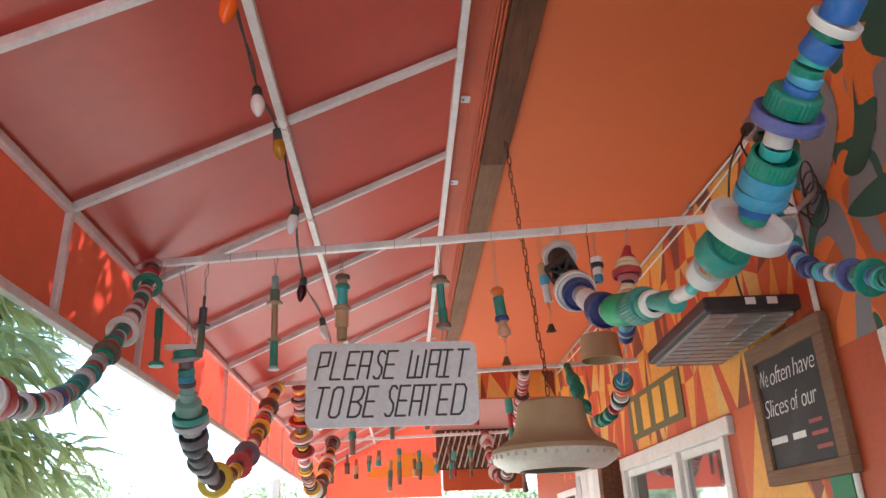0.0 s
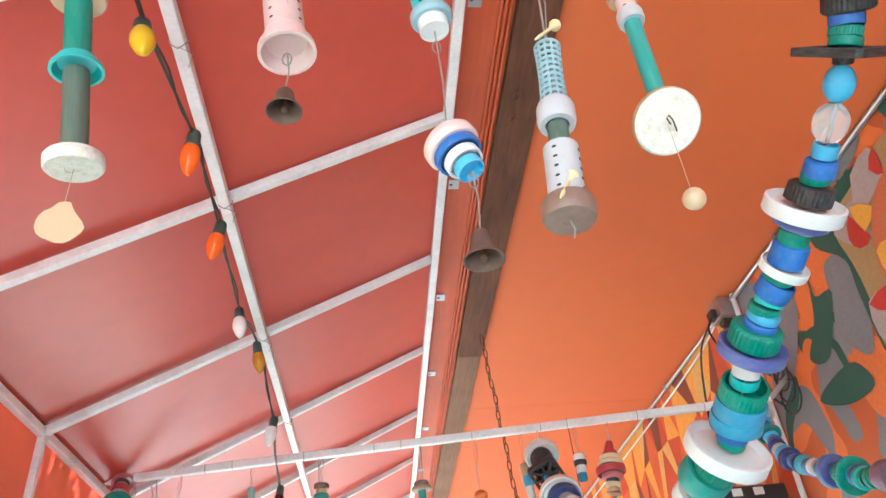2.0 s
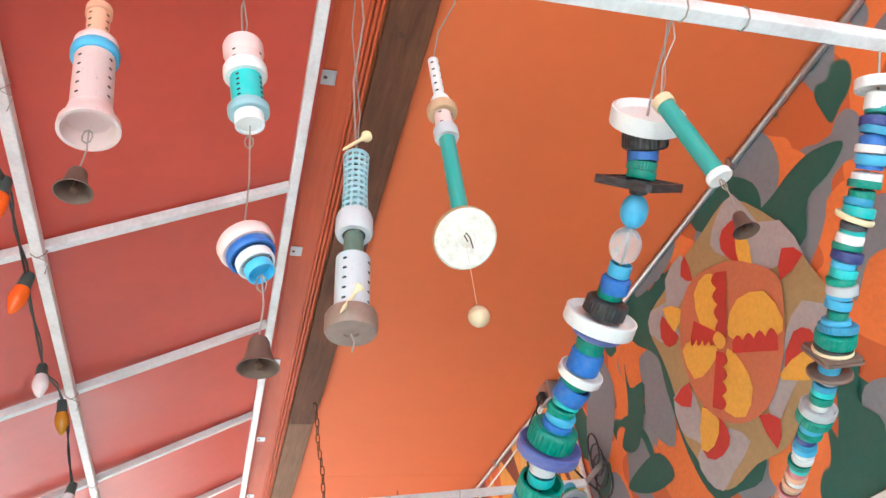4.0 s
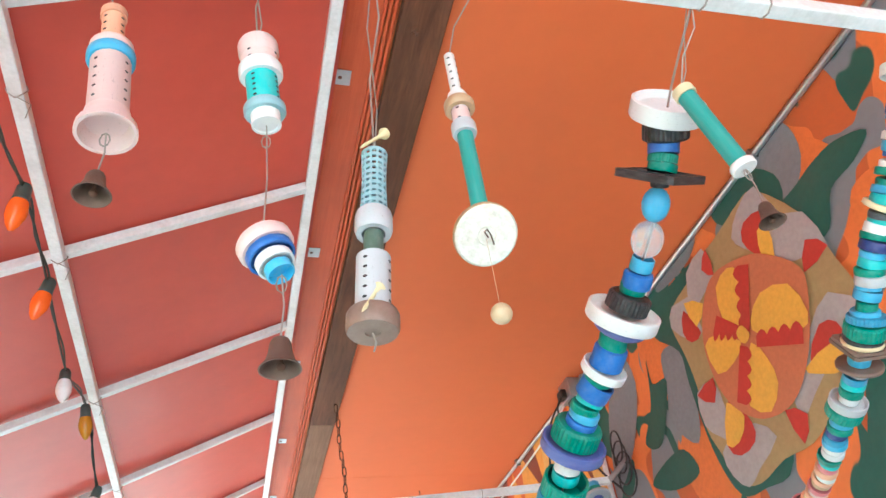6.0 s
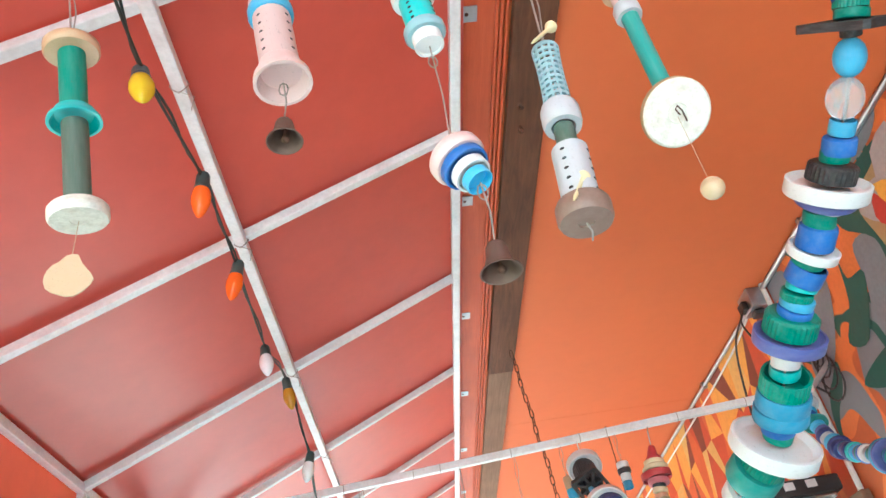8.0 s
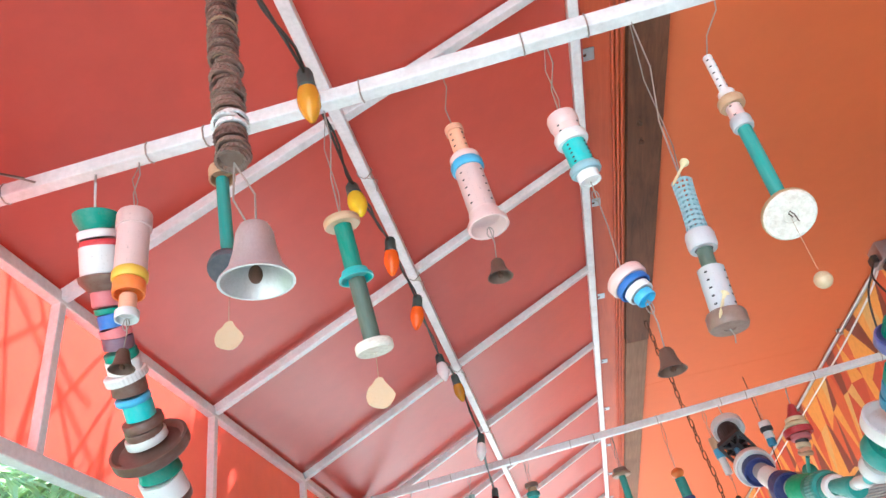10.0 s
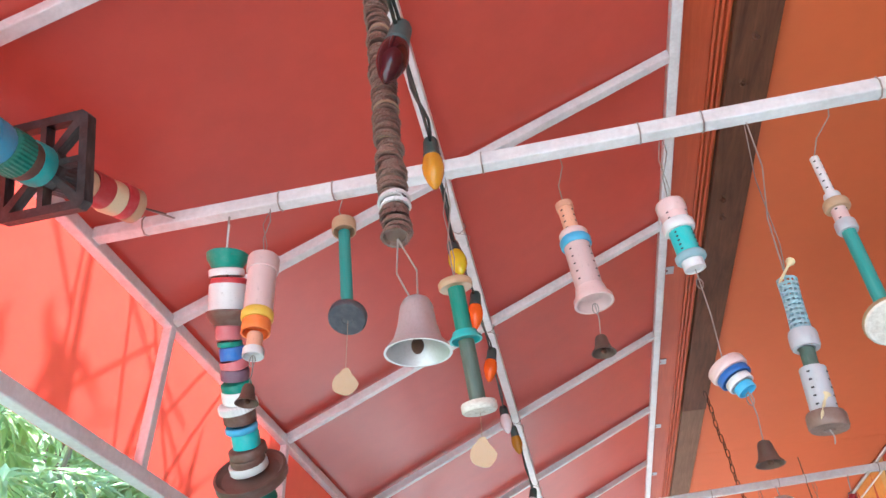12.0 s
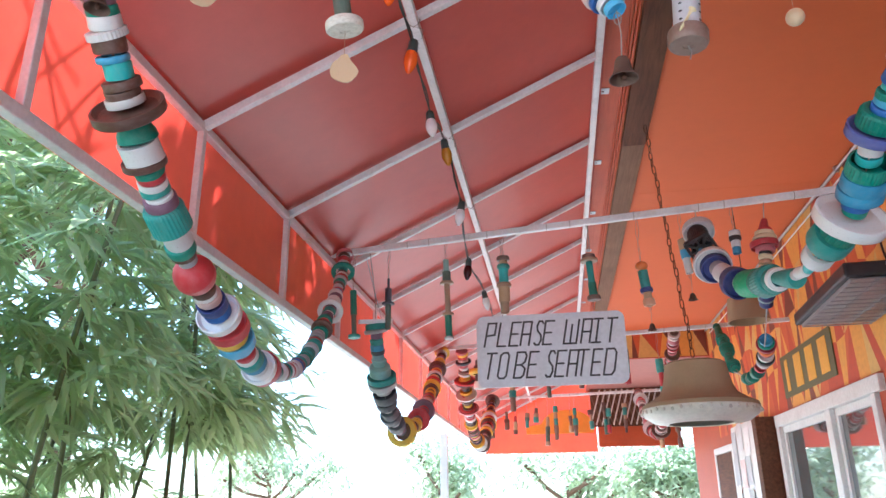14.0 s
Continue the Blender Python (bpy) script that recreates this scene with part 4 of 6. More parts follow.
for i in range(_n):
    z = -0.16 - 0.565 * i / _n
    c = "white" if i in (9, 10, 81, 82, 83) else _r.choice(_rust)
    part("crown_cap", CROWN, PLASTIC[c], coins, m=Matrix.Translation((0.030 + 0.043 * i / _n + _r.uniform(-.003, .003), _r.uniform(-.003, .003), z)) @ Matrix.Rotation(_r.uniform(-.15, .15), 4, 'X') @ Matrix.Rotation(_r.uniform(-.15, .15), 4, 'Y') @ Matrix.Rotation(_r.uniform(0, 6), 4, 'Z') @ Matrix.Diagonal((_r.uniform(0.0182, 0.0200), _r.uniform(0.0182, 0.0200), 0.0075, 1)))
for sx in (-1, 1):
    part("twine", rod([(0.073, 0, -0.722), (0.083 + 0.012 * sx, 0.003, -0.77), (0.092 + 0.003 * sx, 0.005, -0.812)], 0.0012, 5), M_WIRE, coins)
part("bell", SHAPES["bell"], M_SILVER, coins, m=Matrix.Translation((0.094, 0.005, -0.842)) @ Matrix.Rotation(0.08, 4, 'X') @ Matrix.Diagonal((0.0375, 0.0375, 0.068, 1)))
part("clapper", SHAPES["ball"], M_RUST, coins, m=Matrix.Translation((0.094, 0.005, -0.868)) @ Matrix.Diagonal((0.007, 0.007, 0.02, 1)))

# ---- garlands of caps and lids ----
def garland(label, points, items, fill, seed, gap=0.035, wide=1.0, long=1.0, fit_from=None, pin=None, category="garland", group="garlands of bottle caps and lids"):
    """Strings items (kind, radius, length, colour) along a drooping line, then goes on with random pieces out of fill to the end."""
    line = spline(points, 14)
    seg = [(b - a).length for a, b in zip(line, line[1:])]
    total = sum(seg)
    t = tagged(empty("cap_garland", tuple(line[0])), label, category, group)
    o = line[0].copy()
    rnd = random.Random(seed)

    def at(s):
        s = max(0.0, min(total - 1e-6, s))
        for a, b, l in zip(line, line[1:], seg):
            if s <= l:
                return a + (b - a) * (s / l), (b - a).normalized()
            s -= l
        return line[-1], (line[-1] - line[-2]).normalized()

    part("cord", rod([tuple(p - o) for p in line], 0.0022, 5), M_WIRE, t)
    items = [(kd, r if r < 0.003 else r * wide, h * long, c) for kd, r, h, c in items]
    if fit_from is not None:
        best, run, at_pin = 9.0, 0.0, 0.0
        for a, b_, l in zip(line, line[1:], seg):
            if (a - Vector(pin)).length < best:
                best, at_pin = (a - Vector(pin)).length, run
            run += l
        head = (at_pin - gap) / (sum(it[2] for it in items[:fit_from - 1]) * 0.97)
        head_len, tail_len = sum(it[2] for it in items[:fit_from]) * 0.97 * head, sum(it[2] for it in items[fit_from:]) * 0.97
        k = (total - 0.03 - gap - head_len) / tail_len
        items = [(kd, r, h * head, c) for kd, r, h, c in items[:fit_from]] + [(kd, r, h * k, c) for kd, r, h, c in items[fit_from:]]
    s, i = gap, 0
    while s < total - (0.02 if fit_from is None else 0.06):
        if i < len(items):
            kind, r, h, c = items[i]
        else:
            kinds, hues, rmin, rmax = fill
            kind = rnd.choice(kinds)
            r = rnd.uniform(rmin, rmax) * (1.75 if rnd.random() < 0.10 else 1.0)
            h = rnd.uniform(0.014, 0.028) if r < rmax else 0.016
            c = rnd.choice(hues)
        i += 1
        p, d = at(s + h / 2)
        s += h * 0.97
        wob = Matrix.Rotation(rnd.uniform(-.13, .13), 4, 'X') @ Matrix.Rotation(rnd.uniform(-.13, .13), 4, 'Y') @ Matrix.Rotation(rnd.uniform(0, 6.28), 4, 'Z')
        if kind == "dish":
            wob = Matrix.Rotation(0.14, 4, 'X')
        if kind == "grid":
            wob = Matrix.Rotation(0.5 if seed == 11 else 0.05, 4, 'Z')
        off = Vector((rnd.uniform(-1, 1), rnd.uniform(-1, 1), rnd.uniform(-1, 1))) * 0.0025
        flip = Matrix.Rotation(math.pi if rnd.random() < 0.35 and kind not in ("lid", "dish") else 0, 4, 'X')
        piece(t, kind, r, h, c, Matrix.Translation(p - o + off) @ (-d).to_track_quat('Z', 'Y').to_matrix().to_4x4() @ wob @ flip)
    return t


COOL = (["cap", "ribbed", "cap", "ring", "cap"], ["blue", "green", "teal", "steel", "white", "sky", "turq", "green", "navy", "violet", "grey"], 0.022, 0.036)
WARM = (["cap", "ribbed", "cap", "ring"], ["white", "red", "brown", "green", "grey", "blue", "teal", "white", "purple", "rose"], 0.022, 0.034)
garland("blue and green bottle caps with white lids on a cord",
        [NB(0.80), (0.83, 0.62, 2.650), (0.838, 0.72, 2.570), (0.836, 0.83, 2.488), (0.822, 1.0, 2.400), (0.795, 1.18, 2.300), (0.795, 1.40, 2.178), (0.765, 1.50, 2.142), (0.754, 1.66, 2.118), (0.75, 1.83, 2.145), (0.738, 2.05, 2.199), (0.722, 2.22, 2.245), (0.705, 2.40, 2.345), (0.692, 2.56, 2.460), (0.70, 2.66, 2.545), (0.72, 2.76, 2.66), CB(0.73)],
        [("dish", 0.063, 0.026, "white"), ("disc", 0.043, 0.006, "cream"), ("ribbed", 0.040, 0.024, "black"), ("cap", 0.027, 0.018, "blue"), ("ribbed", 0.026, 0.013, "green"), ("cap", 0.026, 0.012, "green"), ("grid", 0.058, 0.011, "black"),
         ("cap", 0.016, 0.012, "black"), ("ball", 0.025, 0.05, "sky"), ("ball", 0.029, 0.056, "clear"), ("cap", 0.021, 0.02, "sky"), ("cap", 0.027, 0.022, "blue"), ("cap", 0.024, 0.016, "green"), ("ribbed", 0.040, 0.024, "black"),
         ("lid", 0.068, 0.022, "white"), ("disc", 0.050, 0.010, "violet"), ("cap", 0.032, 0.01, "grey"), ("cap", 0.027, 0.024, "green"), ("cap", 0.032, 0.034, "blue"), ("lid", 0.044, 0.014, "white"), ("cap", 0.028, 0.014, "green"), ("cap", 0.033, 0.028, "blue"),
         ("cap", 0.027, 0.014, "turq"), ("ribbed", 0.028, 0.012, "green"), ("cap", 0.030, 0.014, "sky"), ("cap", 0.031, 0.012, "blue"), ("ribbed", 0.048, 0.03, "green"), ("lid", 0.064, 0.020, "violet"), ("tube", 0.026, 0.036, "white"), ("cap", 0.028, 0.020, "turq"),
         ("ribbed", 0.046, 0.034, "green"), ("cap", 0.050, 0.030, "steel"), ("cap", 0.052, 0.024, "steel"), ("cap", 0.032, 0.02, "blue"), ("cap", 0.028, 0.014, "green"), ("lid", 0.086, 0.026, "white"), ("ribbed", 0.042, 0.030, "green"), ("disc", 0.054, 0.030, "teal"), ("cap", 0.016, 0.022, "turq"), ("ring", 0.040, 0.024, "white"), ("cap", 0.015, 0.045, "turq"), ("cap", 0.017, 0.040, "white"),
         ("cap", 0.015, 0.022, "white"), ("cone", 0.030, 0.075, "teal"), ("ring", 0.037, 0.018, "white"), ("cap", 0.041, 0.016, "teal"), ("ribbed", 0.050, 0.055, "teal"), ("cap", 0.044, 0.020, "jade"), ("cap", 0.048, 0.075, "emerald"), ("cap", 0.034, 0.040, "grey"), ("lid", 0.056, 0.030, "navy"), ("cap", 0.047, 0.025, "navy"),
         ("cap", 0.037, 0.060, "white"), ("cap", 0.032, 0.040, "grey"), ("lid", 0.055, 0.026, "navy"), ("lid", 0.072, 0.020, "white"), ("cap", 0.011, 0.105, "sky"), ("grid", 0.055, 0.016, "black"), ("ribbed", 0.044, 0.080, "black"), ("lid", 0.066, 0.024, "white"), ("cap", 0.002, 0.075, "white")], COOL, 11, gap=0.175, fit_from=36, pin=(0.795, 1.40, 2.178))
garland("small blue, green, peach and red caps on a cord",
        [NB(1.20), (1.20, 0.555, 2.55), (1.21, 0.72, 2.43), (1.24, 0.87, 2.32), (1.29, 1.06, 2.24), (1.36, 1.27, 2.19), (1.42, 1.52, 2.185), (1.47, 1.92, 2.235), (1.53, 2.25, 2.36), (1.60, 2.60, 2.53), CB(1.62)],
        [("lid", 0.042, 0.02, "white"), ("cap", 0.024, 0.03, "white")] + [("cap", 0.024 + 0.003 * (i % 3), 0.014 + 0.004 * (i % 2), c) for i, c in enumerate(
            "teal navy steel blue white sky blue white green green steel turq".split())] + [("disc", 0.037, 0.010, "cream"), ("cap", 0.025, 0.012, "slate")] + [("cap", 0.024 + 0.002 * (i % 4), 0.013 + 0.005 * (i % 2), c) for i, c in enumerate(
            "turq white green navy sky turq green grey sky sky".split())] + [("cap", 0.020, 0.018, "green"), ("cap", 0.028, 0.012, "sky"), ("ribbed", 0.038, 0.014, "steel"), ("ribbed", 0.040, 0.026, "green"), ("cap", 0.038, 0.01, "black"), ("disc", 0.040, 0.008, "cream"),
            ("grid", 0.042, 0.006, "darkwood"), ("grid", 0.045, 0.006, "darkwood"), ("cap", 0.022, 0.03, "sky"), ("disc", 0.045, 0.008, "darkwood"), ("cap", 0.022, 0.016, "grey"), ("cap", 0.024, 0.016, "steel"), ("cap", 0.024, 0.016, "turq"), ("cap", 0.024, 0.018, "green"), ("cap", 0.020, 0.016, "white"),
            ("lid", 0.038, 0.018, "grey"), ("ribbed", 0.038, 0.02, "green")] + [("cap", 0.022 + 0.002 * (i % 3), 0.015, c) for i, c in enumerate("teal sky green navy steel sky white white green turq".split())]
        + [("cap", 0.021 + 0.004 * (i % 2), 0.016, c) for i, c in enumerate("rose peach white peach tan rose pink peach cream peach white rose".split())] + [("cap", 0.040, 0.03, "rose")] + [("cap", 0.020 + 0.005 * (i % 2), 0.016, c) for i, c in enumerate("peach rose peach white peach rose tan peach cream rose peach peach tan rose peach white peach pink peach rose peach cream peach".split())]
        + [("cap", 0.03, 0.02, "rose"), ("cap", 0.022, 0.02, "peach"), ("cap", 0.026, 0.02, "blue"), ("cap", 0.024, 0.016, "turq"), ("ring", 0.045, 0.02, "lime"), ("cap", 0.026, 0.02, "green"), ("cap", 0.022, 0.018, "steel"), ("cap", 0.024, 0.03, "turq"), ("cap", 0.022, 0.03, "teal"), ("disc", 0.05, 0.05, "purple")], COOL, 12, gap=0.07, wide=0.9)
garland("white, red, green and brown caps on a drooping cord",
        [NB(-0.69), (-0.69, 0.515, 2.60), (-0.695, 0.60, 2.43), (-0.71, 0.77, 2.265), (-0.73, 0.95, 2.15), (-0.77, 1.28, 2.03), (-0.80, 1.72, 1.925), (-0.84, 2.18, 2.02), (-0.88, 2.58, 2.28), (-0.91, 2.88, 2.55), CB(-0.93)],
        [("cap", 0.002, 0.050, "white"), ("cone", 0.036, 0.028, "green"), ("cap", 0.030, 0.012, "white"), ("cap", 0.031, 0.012, "red"), ("tube", 0.032, 0.042, "white"), ("cone", 0.042, 0.022, "brown"), ("cap", 0.022, 0.022, "rose"), ("cap", 0.021, 0.008, "green"), ("cap", 0.022, 0.020, "blue"), ("cap", 0.024, 0.016, "rose"),
         ("cap", 0.024, 0.018, "purple"), ("cap", 0.026, 0.014, "green"), ("cap", 0.027, 0.02, "white"), ("ribbed", 0.034, 0.012, "white"), ("cap", 0.028, 0.026, "brown"), ("ring", 0.028, 0.01, "sky"), ("cap", 0.024, 0.026, "turq"), ("cap", 0.033, 0.014, "brown"), ("cap", 0.030, 0.014, "brown"), ("cap", 0.034, 0.014, "white"),
         ("lid", 0.064, 0.018, "brown"), ("cap", 0.032, 0.008, "red"), ("cone", 0.036, 0.034, "green"), ("tube", 0.036, 0.036, "white"), ("lid", 0.040, 0.012, "brown"), ("cap", 0.028, 0.014, "green"), ("cap", 0.026, 0.012, "red"), ("cap", 0.027, 0.014, "white"), ("cap", 0.028, 0.016, "teal"), ("cap", 0.026, 0.012, "white"), ("cap", 0.032, 0.02, "purple"),
         ("ribbed", 0.040, 0.050, "teal"), ("tube", 0.028, 0.044, "white"), ("cap", 0.030, 0.022, "green"), ("cap", 0.026, 0.016, "brown"), ("tube", 0.020, 0.02, "grey"), ("ball", 0.045, 0.08, "red"), ("cap", 0.028, 0.016, "brown"), ("cap", 0.026, 0.016, "white"), ("cap", 0.03, 0.02, "pink"), ("cap", 0.034, 0.028, "navy"), ("cap", 0.032, 0.022, "blue"),
         ("lid", 0.052, 0.020, "white"), ("cone", 0.030, 0.03, "green"), ("lid", 0.050, 0.026, "red"), ("cap", 0.042, 0.026, "yellow"), ("lid", 0.046, 0.03, "sky"), ("cap", 0.022, 0.022, "green"), ("cap", 0.026, 0.016, "purple"), ("cap", 0.028, 0.016, "red"), ("cap", 0.03, 0.02, "white"), ("cap", 0.034, 0.024, "teal"), ("cap", 0.034, 0.02, "steel"), ("tube", 0.03, 0.03, "white"),
         ("lid", 0.046, 0.026, "white"), ("lid", 0.048, 0.022, "red"), ("cap", 0.036, 0.022, "teal")], WARM, 13, wide=1.12, long=1.27)
garland("turned wooden plate, black grid and striped caps on a cord",
        [NB(-0.80), (-0.843, 0.36, 2.638), (-0.868, 0.18, 2.568), (-0.873, 0.0, 2.505), (-0.87, -0.3, 2.40), (-0.90, -0.8, 2.42), (-0.93, -1.41, 2.69)],
        [("cap", 0.002, 0.05, "brown"), ("cap", 0.026, 0.012, "tan"), ("cap", 0.026, 0.014, "red"), ("cap", 0.025, 0.02, "cream"), ("cap", 0.024, 0.024, "red"), ("cap", 0.022, 0.014, "cream"), ("ribbed", 0.026, 0.042, "black"), ("grid", 0.066, 0.012, "black"), ("cap", 0.028, 0.02, "turq"), ("cap", 0.026, 0.014, "brown"),
         ("ribbed", 0.029, 0.022, "green"), ("cap", 0.029, 0.024, "sky"), ("cap", 0.026, 0.014, "tan"), ("cap", 0.030, 0.026, "green"), ("cap", 0.020, 0.03, "white"), ("disc", 0.072, 0.012, "tan"), ("lid", 0.066, 0.010, "tan"), ("cap", 0.036, 0.022, "white"), ("cap", 0.026, 0.012, "purple"), ("cap", 0.030, 0.03, "tan"), ("cap", 0.026, 0.03, "purple")], WARM, 14, wide=1.3, long=1.6)
garland("grey-green caps with a square white plate on a drooping cord",
        [CB(-0.80), (-0.80, 3.10, 2.55), (-0.80, 3.16, 2.33), (-0.80, 3.30, 2.12), (-0.80, 3.52, 1.98), (-0.80, 3.95, 1.94), (-0.81, 4.6, 2.16), (-0.83, 5.1, 2.42), B2(-0.86)],
        [("cap", 0.002, 0.33, "grey"), ("grid", 0.075, 0.02, "white"), ("cap", 0.055, 0.03, "teal"), ("cap", 0.06, 0.018, "grey"), ("cap", 0.03, 0.03, "purple"), ("cap", 0.034, 0.03, "teal"), ("cap", 0.034, 0.03, "steel"), ("cap", 0.036, 0.02, "slate"), ("cap", 0.03, 0.03, "paleblue"), ("cone", 0.04, 0.04, "mint"), ("cap", 0.055, 0.05, "mint"), ("lid", 0.075, 0.03, "teal"), ("lid", 0.075, 0.03, "grey"),
         ("cap", 0.04, 0.05, "white"), ("cap", 0.062, 0.05, "slate"), ("cap", 0.055, 0.04, "slate"), ("cap", 0.03, 0.04, "white"), ("cap", 0.045, 0.05, "slate"), ("cap", 0.055, 0.05, "slate"), ("cap", 0.03, 0.07, "grey"), ("cap", 0.05, 0.06, "slate"), ("cap", 0.036, 0.07, "purple"), ("cap", 0.03, 0.06, "slate"), ("ring", 0.085, 0.03, "yellow"), ("cap", 0.05, 0.04, "brown"), ("cap", 0.03, 0.10, "rose")], (["cap", "ribbed", "lid"], ["slate", "white", "purple", "brown", "yellow", "red"], 0.03, 0.045), 15)
garland("red spinning top, blue cups and bright caps on a cord",
        [CB(1.02), (1.008, 2.80, 2.70), (0.985, 2.81, 2.47), (1.02, 3.0, 2.395), (1.05, 3.2, 2.268), (1.13, 3.6, 2.21), (1.163, 4.1, 2.20), (1.22, 4.7, 2.40), (1.27, 5.0, 2.545), (1.29, 5.25, 2.72), B2(1.30)],
        [("cap", 0.002, 0.065, "grey"), ("cone", 0.020, 0.048, "red"), ("cap", 0.030, 0.014, "red"), ("lid", 0.040, 0.016, "cream"), ("ring", 0.046, 0.016, "cream"), ("lid", 0.050, 0.014, "cream"), ("lid", 0.058, 0.026, "red"), ("cap", 0.040, 0.020, "rose"), ("cap", 0.026, 0.014, "black"), ("cap", 0.029, 0.018, "cream"), ("cap", 0.026, 0.016, "peach"), ("ring", 0.030, 0.014, "tan"),
         ("tube", 0.008, 0.080, "teal"), ("cap", 0.028, 0.030, "jade"), ("cap", 0.034, 0.034, "slate"), ("ring", 0.036, 0.022, "steel"), ("cap", 0.032, 0.034, "steel"), ("cap", 0.036, 0.028, "navy"), ("ring", 0.034, 0.020, "paleblue"), ("cap", 0.030, 0.030, "navy"), ("cap", 0.0028, 0.260, "grey"),
         ("cap", 0.030, 0.030, "steel"), ("ring", 0.038, 0.018, "green"), ("lid", 0.046, 0.024, "red"), ("cap", 0.0028, 0.050, "grey"), ("ring", 0.040, 0.020, "orange"), ("cap", 0.032, 0.030, "red"), ("cap", 0.0028, 0.060, "grey"), ("lid", 0.038, 0.020, "white"), ("cap", 0.034, 0.030, "green"), ("lid", 0.044, 0.026, "black"), ("cap", 0.0028, 0.050, "grey"), ("ring", 0.036, 0.024, "white"), ("cap", 0.034, 0.030, "rose"),
         ("cap", 0.0028, 0.060, "grey"), ("cap", 0.030, 0.030, "red"), ("cap", 0.0028, 0.060, "grey"), ("cap", 0.036, 0.050, "green"), ("cap", 0.0028, 0.090, "grey"), ("cap", 0.036, 0.050, "green"), ("cap", 0.032, 0.040, "jade"), ("cap", 0.0028, 0.080, "grey"), ("cap", 0.034, 0.050, "green"), ("cap", 0.0028, 0.400, "grey")], (["cap"], ["green"], 0.020, 0.030), 16)
garland("faded caps on a far drooping cord",
        [B2(-0.7), (-0.7, 6.2, 2.3), (-0.7, 7.0, 2.1), (-0.7, 7.8, 2.3), B3(-0.7)], [], (["cap", "lid"], ["red", "yellow", "white", "brown", "slate", "rose"], 0.035, 0.055), 17)
garland("faded caps on a far drooping cord",
        [B2(1.0), (1.0, 6.2, 2.4), (1.0, 7.0, 2.15), (1.0, 7.8, 2.35), B3(1.0)], [], (["cap", "lid"], ["red", "pink", "white", "brown", "rose"], 0.03, 0.05), 18)

# small chimes on the second tie bar and beyond
def small_chime(label, bar, x, drop, items, lean=(0, 0)):
    p = bar(x)
    return chime(label, p, drop, items, lean, group="small chimes on the far tie bars")


small_chime("dark upright spindle chime on a wire", CB, -0.70, 0.16, [("tube", 0.006, 0.05, "slate"), ("tube", 0.016, 0.07, "slate"), ("disc", 0.03, 0.01, "slate"), ("tube", 0.014, 0.12, "bamboo")])
small_chime("green spindle chime on a wire", CB, -0.88, 0.2, [("tube", 0.016, 0.12, "green"), ("tube", 0.012, 0.1, "bamboo"), ("disc", 0.03, 0.016, "teal")], (0.05, 0))
small_chime("grey and green tube chime", CB, -0.415, 0.10, [("tube", 0.014, 0.06, "mint"), ("tube", 0.020, 0.05, "bamboo"), ("disc", 0.032, 0.012, "wood"), ("tube", 0.013, 0.14, "wood"), ("disc", 0.026, 0.012, "wood"), ("tube", 0.016, 0.10, "jade"), ("disc", 0.022, 0.012, "grey")], (0.03, 0))
small_chime("wooden spool chime with a turquoise sleeve", CB, -0.14, 0.12, [("disc", 0.030, 0.02, "darkwood"), ("ring", 0.02, 0.02, "tan"), ("ring", 0.03, 0.02, "teal"), ("tube", 0.022, 0.07, "turq"), ("ring", 0.034, 0.02, "wood"), ("tube", 0.026, 0.07, "tan"), ("tube", 0.020, 0.05, "wood")])
small_chime("teal tube and pine cone chime", CB, 0.25, 0.16, [("ring", 0.03, 0.02, "darkwood"), ("disc", 0.04, 0.014, "wood"), ("tube", 0.015, 0.10, "teal"), ("tube", 0.018, 0.06, "jade"), ("disc", 0.03, 0.02, "darkwood")], (0.05, 0))
small_chime("orange bead and blue tube chime", CB, 0.475, 0.22, [("ball", 0.028, 0.045, "orange"), ("tube", 0.022, 0.08, "teal", 3), ("ring", 0.028, 0.02, "navy"), ("tube", 0.018, 0.03, "tan"), ("ring", 0.026, 0.03, "peach"), ("wire", 0.08), ("bell", 0.02, 0.03, "bell")], (0.1, 0))
small_chime("white and blue tube chime with a bell", CB, 0.66, 0.14, [("cap", 0.02, 0.05, "tan"), ("cap", 0.02, 0.04, "sky"), ("tube", 0.016, 0.07, "white"), ("wire", 0.09), ("bell", 0.022, 0.03, "bell")], (0.1, 0))
small_chime("white, black and red spindle chime", CB, 0.88, 0.13, [("cap", 0.024, 0.025, "white"), ("cap", 0.026, 0.02, "black"), ("cap", 0.02, 0.03, "white"), ("cap", 0.018, 0.03, "steel")])
small_chime("yellow ring and dark caps chime", B2, -0.55, 0.12, [("cap", 0.035, 0.05, "darkwood"), ("ring", 0.05, 0.03, "brown"), ("ring", 0.09, 0.04, "yellow"), ("cap", 0.04, 0.06, "slate"), ("cap", 0.05, 0.06, "white")])
_r = random.Random(21)
for bar, xs in ((B2, (-0.25, 0.05, 0.3, 0.62, 0.85)), (B3, (-0.82, -0.70, -0.58, -0.46, -0.33, -0.20, -0.08, 0.05, 0.18, 0.30, 0.43, 0.56, 0.7, 0.85, 1.2, 1.4))):
    for x in xs:
        small_chime("small wooden tube chime", bar, x + _r.uniform(-.05, .05), _r.uniform(.08, .25),
                    [(_r.choice(["tube", "cap", "ring", "disc"]), _r.uniform(.014, .034), _r.uniform(.04, .11), _r.choice(["wood", "tan", "red", "teal", "darkwood", "brown", "darkwood", "bamboo"])) for _ in range(_r.randint(3, 5))], (_r.uniform(-.05, .05), 0))

